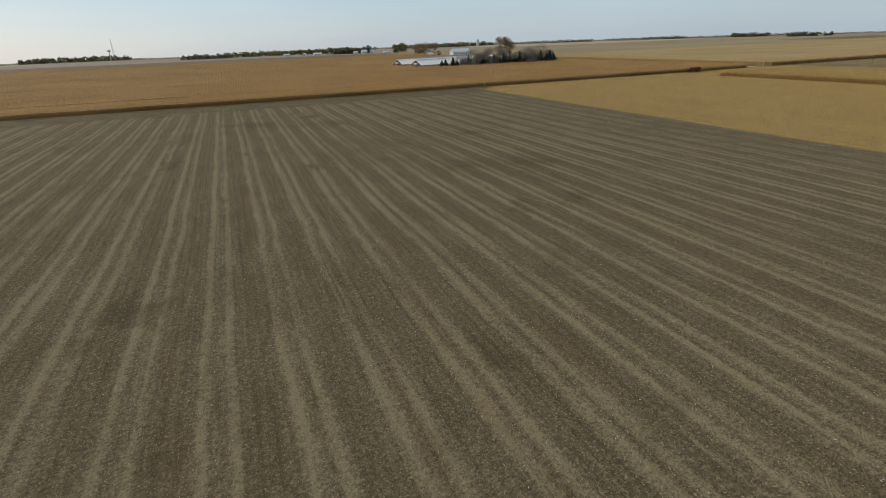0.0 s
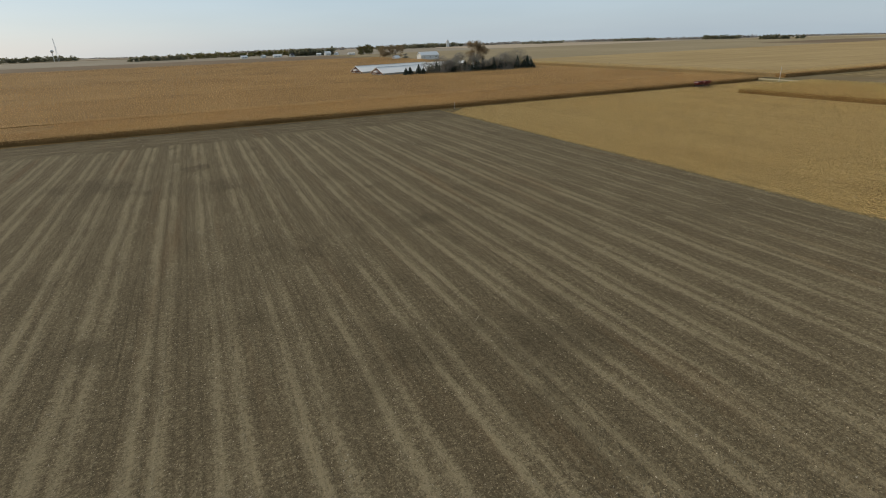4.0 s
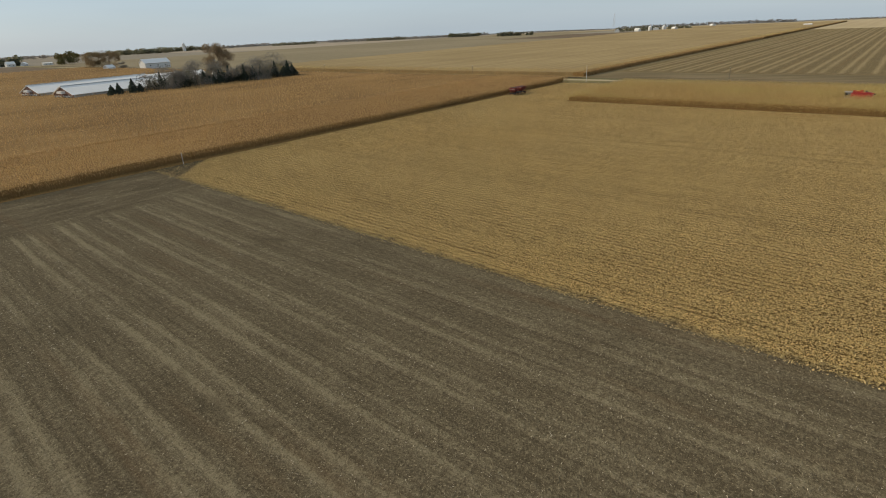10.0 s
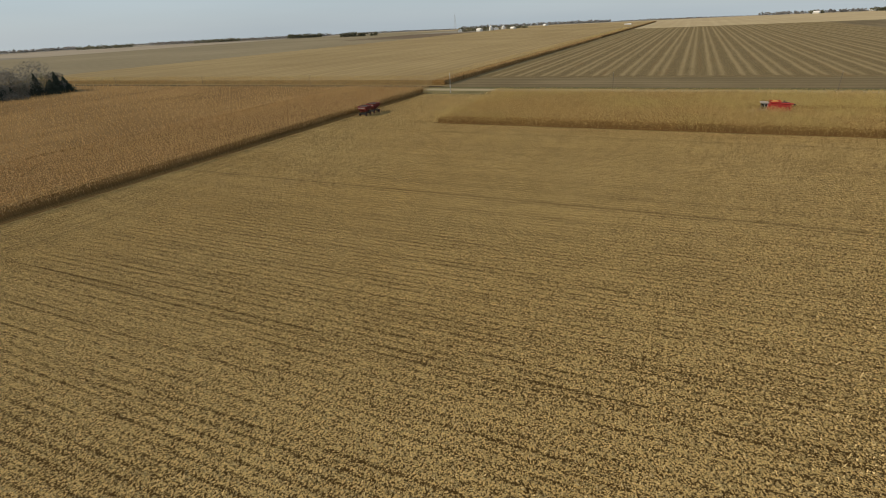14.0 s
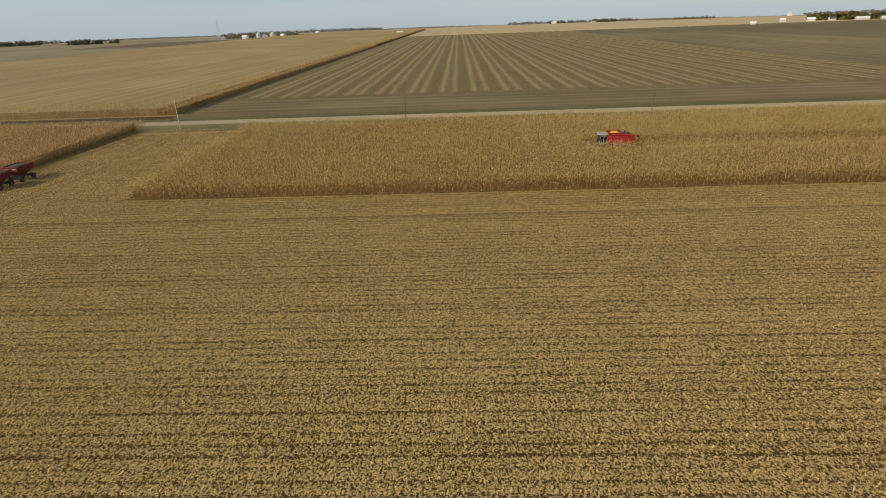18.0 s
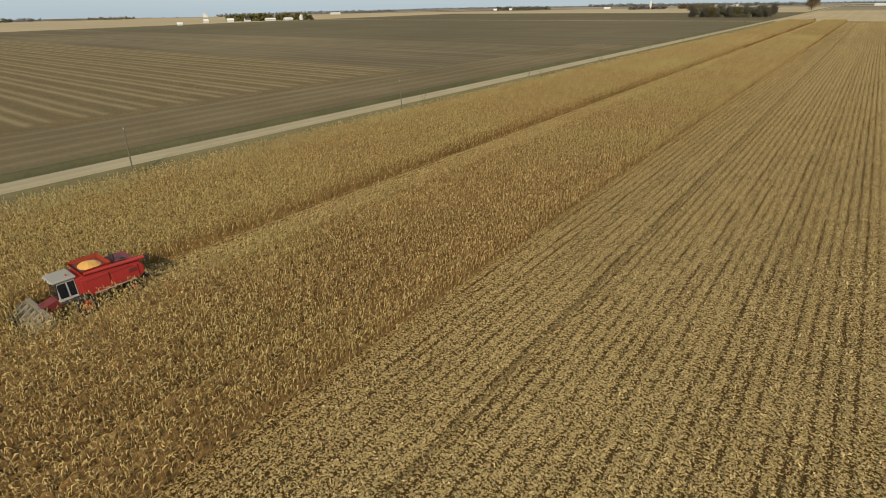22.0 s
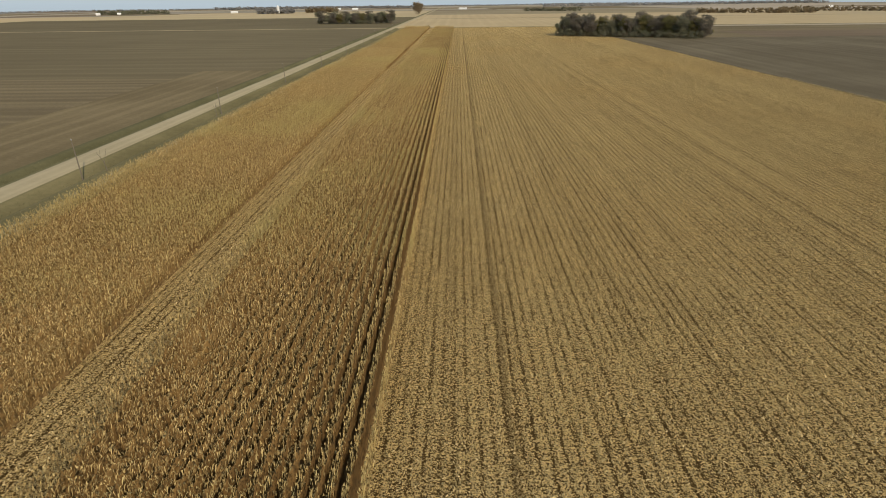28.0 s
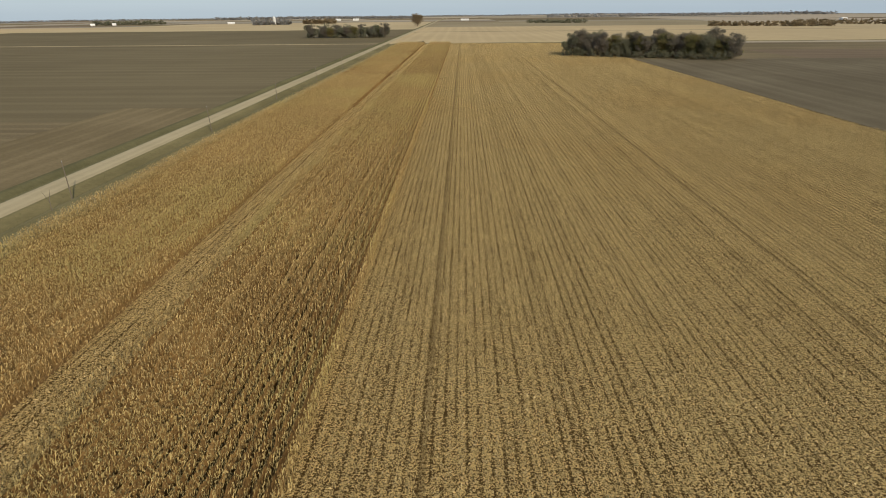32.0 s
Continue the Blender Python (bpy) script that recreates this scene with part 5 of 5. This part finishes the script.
    h = part("corn_head", boxed((0, -3.1, 0.85), (5.5, 0.5, 1.0), 0.06), HEADGREY, e, "dusty grey corn head")
    part("cross_auger", tubed((-2.6, -3.45, 0.75), (2.6, -3.45, 0.75), 0.24, 0.24, 12), DARK, h)
    for i in range(7):
        x = -2.66 + i * 0.886
        bm = bmesh.new()
        w0 = 0.32 if i not in (0, 6) else 0.28
        vs = [bm.verts.new(p) for p in ((x - w0, -3.4, 0.45), (x + w0, -3.4, 0.45), (x + w0 * 0.7, -3.4, 1.2), (x - w0 * 0.7, -3.4, 1.2), (x - 0.10, -5.0, 0.18), (x + 0.10, -5.0, 0.18), (x, -5.1, 0.26))]
        for f in ((0, 1, 2, 3), (0, 4, 5, 1), (1, 5, 6, 2), (0, 3, 6, 4), (3, 2, 6), (4, 6, 5)):
            bm.faces.new([vs[k] for k in f])
        part("snout", bm, HEADGREY, h, "pale dusty row divider")
    for s in (-1, 1):
        part("end_shield", boxed((s * 2.85, -3.5, 0.75), (0.14, 1.2, 0.8), 0.05), HEADGREY, h)
        wheel("front_wheel", e, (s * 1.75, 0.2, 0.9), 0.9, 0.65, RED)
        wheel("rear_wheel", e, (s * 1.35, 5.0, 0.6), 0.6, 0.42, RED)
    part("front_axle", tubed((-1.7, 0.2, 0.9), (1.7, 0.2, 0.9), 0.14, 0.14, 8), DARK, e)
    part("rear_axle", tubed((-1.3, 5.0, 0.6), (1.3, 5.0, 0.6), 0.1, 0.1, 8), DARK, e)
    part("chopper", boxed((0, 6.3, 1.25), (1.8, 0.7, 0.7), 0.06), DARK, e)
    for s in (-0.5, 0.5):
        part("spreader", tubed((s, 6.7, 0.95), (s, 6.7, 1.05), 0.42, 0.42, 14), DARK, e)
    return e


harvester = combine((-116.6, 86.9, 0), 0)
harvester.scale = (0.75, 0.66, 0.74)


def farm_truck(at, turn):
    """Small grain truck: cab, open bed with boards, four wheels."""
    e = thing("farm_truck", "small dark farm truck with a tan wooden bed", "truck", at=at, turn=turn)
    part("chassis", boxed((0, 0, 0.75), (5.6, 0.9, 0.22)), DARK, e)
    bed = part("bed", boxed((-0.9, 0, 1.0), (3.6, 2.2, 0.14), 0.02), HEADGREY, e, "tan wooden bed")
    for s in (-1, 1):
        part("side_board", boxed((-0.9, s * 1.08, 1.45), (3.6, 0.07, 0.8)), HEADGREY, bed)
        part("end_board", boxed((-0.9 + s * 1.77, 0, 1.45), (0.07, 2.1, 0.8)), HEADGREY, bed)
    cab = part("cab", prism([(1.1, 0.85), (2.9, 0.85), (2.9, 1.45), (2.3, 1.55), (2.0, 2.25), (1.1, 2.25)], -0.95, 0.95, "y"), DARK, e, "dark cab")
    part("windscreen", prism([(2.33, 1.58), (2.37, 1.58), (2.08, 2.18), (2.04, 2.18)], -0.8, 0.8, "y"), GLASS_D, cab)
    for x in (-1.6, 2.0):
        for s in (-1, 1):
            t = part("wheel", tubed((x, s * 0.78, 0.45), (x, s * 1.03, 0.45), 0.45, 0.45, 16), BLACK, e)
            part("rim", tubed((x, s * 1.02, 0.45), (x, s * 1.05, 0.45), 0.24, 0.24, 12), LITE, t)
    return e


farm_truck((-121.5, 639.5, 0), 15)


def wagon(at, turn, label):
    """Gravity grain wagon: hopper with flared ribs and dark load, running gear, four wheels, tongue."""
    e = thing("grain_wagon", label, "wagon", "grain wagons", at, turn)
    bm = bmesh.new()
    lo = [bm.verts.new(p) for p in ((-0.5, -0.35, 0.95), (0.5, -0.35, 0.95), (0.5, 0.35, 0.95), (-0.5, 0.35, 0.95))]
    md = [bm.verts.new(p) for p in ((-1.75, -1.15, 1.85), (1.75, -1.15, 1.85), (1.75, 1.15, 1.85), (-1.75, 1.15, 1.85))]
    hi = [bm.verts.new(p) for p in ((-1.85, -1.25, 2.65), (1.85, -1.25, 2.65), (1.85, 1.25, 2.65), (-1.85, 1.25, 2.65))]
    bm.faces.new(lo[::-1])
    for a, b in ((lo, md), (md, hi)):
        for i in range(4):
            k = (i + 1) % 4
            bm.faces.new((a[i], a[k], b[k], b[i]))
    hopper = part("hopper", bm, RED_D, e, "old red hopper")
    for i in range(5):
        x = -1.5 + i * 0.75
        for s in (-1, 1):
            part("rib", boxed((x, s * 1.24, 2.25), (0.09, 0.09, 0.85)), RED_D, hopper)
    for s in (-1, 1):
        part("rim_rail", boxed((0, s * 1.27, 2.66), (3.84, 0.10, 0.10), 0.02), RED_D, hopper)
        part("rim_rail", boxed((s * 1.87, 0, 2.66), (0.10, 2.6, 0.10), 0.02), RED_D, hopper)
        part("end_band", boxed((s * 1.86, 0, 2.3), (0.04, 2.0, 0.14)), LITE, hopper, "faded pale band")
    bm = bmesh.new()
    g = [[bm.verts.new((-1.8 + 0.6 * i, -1.2 + 0.6 * j, 2.5 + 0.36 * math.sin(math.pi * i / 6) * math.sin(math.pi * j / 4))) for j in range(5)] for i in range(7)]
    for i in range(6):
        for j in range(4):
            bm.faces.new((g[i][j], g[i + 1][j], g[i + 1][j + 1], g[i][j + 1]))
    part("load", bm, GRAIN_D, e, "dark heaped grain load")
    part("chute", boxed((0.0, 0.95, 1.15), (0.7, 0.9, 0.35), 0.04), RED_D, e)
    part("frame_rail", boxed((0, 0.42, 0.85), (3.6, 0.12, 0.16)), DARK, e)
    part("frame_rail", boxed((0, -0.42, 0.85), (3.6, 0.12, 0.16)), DARK, e)
    part("tongue", tubed((1.7, 0, 0.62), (3.3, 0, 0.45), 0.06, 0.05, 6), DARK, e)
    for x in (-1.3, 1.3):
        part("axle", tubed((x, -0.95, 0.48), (x, 0.95, 0.48), 0.07, 0.07, 8), DARK, e)
        part("bolster", boxed((x, 0, 0.68), (0.16, 1.1, 0.3), 0.02), DARK, e)
    for x in (-1.3, 1.3):
        for s in (-1, 1):
            bm = bmesh.new()
            n = 20
            prof = ((-0.13, 0.28), (-0.13, 0.44), (-0.09, 0.48), (0.09, 0.48), (0.13, 0.44), (0.13, 0.28))
            rings = [[bm.verts.new((x + b * math.cos(2 * math.pi * i / n), s * 0.95 + a, 0.48 + b * math.sin(2 * math.pi * i / n))) for a, b in prof] for i in range(n)]
            for i in range(n):
                for k in range(6):
                    bm.faces.new((rings[i][k], rings[i][(k + 1) % 6], rings[(i + 1) % n][(k + 1) % 6], rings[(i + 1) % n][k]))
            t = part("wheel", bm, BLACK, e, "black tyre")
            part("rim", tubed((x, s * 0.95 - 0.1, 0.48), (x, s * 0.95 + 0.1, 0.48), 0.29, 0.29, 14), RED_D, t)
    return e


w1 = wagon((-104.2, 2.7, 0), 183, "old red grain wagon heaped with dark grain beside the corn")
w2 = wagon((-108.4, 2.5, 0), 178, "dark red grain wagon parked in line along the corn edge")
w1.scale = w2.scale = (0.80, 0.88, 0.84)


# ---------------------------------------------------------------- crop residue on the ground
def flakes(name, px, py, lo, hi, width, lift, material, label, rng, up=0.0, dip=0.0):
    """Loose husks, leaves and stalk bits: small bent strips lying at odd angles."""
    n = len(px)
    a = rng.uniform(0, 2 * np.pi, n)
    ln = rng.uniform(lo, hi, n) / 2
    d = np.stack([np.cos(a), np.sin(a), rng.normal(0, 0.5, n) + up], 1) * ln[:, None]
    w = np.stack([-np.sin(a), np.cos(a), rng.normal(0, 0.5, n)], 1) * (width * rng.uniform(0.5, 1.3, n) / 2)[:, None]
    c = np.stack([px, py, np.abs(d[:, 2]) + rng.uniform(0.02, lift, n) + dip], 1)
    v = np.stack([c - d, c + w + np.array([0, 0, 0.03]), c + d, c - w], 1).reshape(-1, 3)
    i = 4 * np.arange(n)[:, None]
    t = np.concatenate([i + np.array([[0, 1, 3]]), i + np.array([[1, 2, 3]])])
    return tagged(sheet(name, v, t, material), label, "crop residue", kind="stuff")


def in_rows(n, x0, x1, y0, y1, spread, rng, across=False):
    x, y = rng.uniform(x0, x1, n), rng.uniform(y0, y1, n)
    if across:
        y = np.round(y / ROW) * ROW + rng.normal(0, spread, n)
    else:
        x = np.round(x / ROW) * ROW + rng.normal(0, spread, n)
    return x, y


rng = np.random.default_rng(11)
for x0, x1, y0, y1, dens, hi, wd in ((-97, 5.2, 18, 100, 18.0, 0.22, 0.066), (-97, -50, 100, 230, 18.0, 0.22, 0.066), (-50, 5.2, 100, 200, 4.0, 0.40, 0.13), (-97, -40, 230, 380, 14.0, 0.25, 0.075), (-118.7, -113.2, 90, 330, 26.0, 0.22, 0.07)):
    px, py = in_rows(int((x1 - x0) * (y1 - y0) * dens), x0, x1, y0, y1, 0.17, rng)
    if y0 == 230:
        thin = rng.uniform(0, 1, len(px)) < (1 - (py - 230) / 150) ** 0.8
        px, py = px[thin], py[thin]
    flakes("corn_residue", px, py, 0.07, hi, wd, 0.08, CHAFF, "pale corn husks and leaves lying in stubble rows", rng)
px, py = in_rows(int(149 * 18 * 11), -144, 5, 0.4, 18, 0.2, rng, True)
flakes("corn_residue", px, py, 0.09, 0.28, 0.08, 0.08, CHAFF, "pale corn husks and leaves on the headland", rng)
n = 16000
px, py = 5.3 + rng.normal(0, 0.3, n), rng.uniform(1, 300, n)
flakes("corn_residue", px, py, 0.05, 0.19, 0.06, 0.04, STALK, "corn husks blown over the bean field edge", rng)
# short standing stalk stubs
px, py = in_rows(55000, -97, 4.5, 18, 235, 0.03, rng)
flakes("corn_stubs", px, py, 0.10, 0.22, 0.040, 0.03, STALK, "short cut corn stalks standing in rows", rng, 1.5)
# bean straw, thicker along the pale bands
n = 60000
px, py = rng.uniform(6, 112, n), rng.uniform(2, 190, n)
band = np.where(rng.uniform(0, 1, n) < 0.5, 72.0, 70.6)
snap = rng.uniform(0, 1, n) < 0.6
px = np.where(snap & (py > 22), band + np.round((px - band) / 4.65) * 4.65 + rng.normal(0, 0.42, n), px)
keep = px > 5.6
flakes("bean_straw", px[keep], py[keep], 0.05, 0.18, 0.035, 0.04, STRAW, "short grey bean straw scattered over bare soil", rng)
# weeds along the roadside corn and grass in the ditches
n = 9000
px, py = -140.2 - np.abs(rng.normal(0, 0.7, n)), rng.uniform(24, 430, n)
flakes("roadside_weeds", px, py, 0.2, 0.6, 0.07, 0.12, WEED, "pale dry weeds along the roadside corn", rng, 1.6)
n = 16000
px, py = np.where(rng.uniform(0, 1, n) < 0.6, rng.uniform(-149.0, -140.5, n), rng.uniform(-158.4, -155.6, n)), rng.uniform(-20, 420, n)
flakes("ditch_grass", px, py, 0.05, 0.2, 0.05, 0.03, TUFT, "short brown and olive grass in the road ditches", rng, 1.2, np.array([lie(a, 100.0) for a in px]))
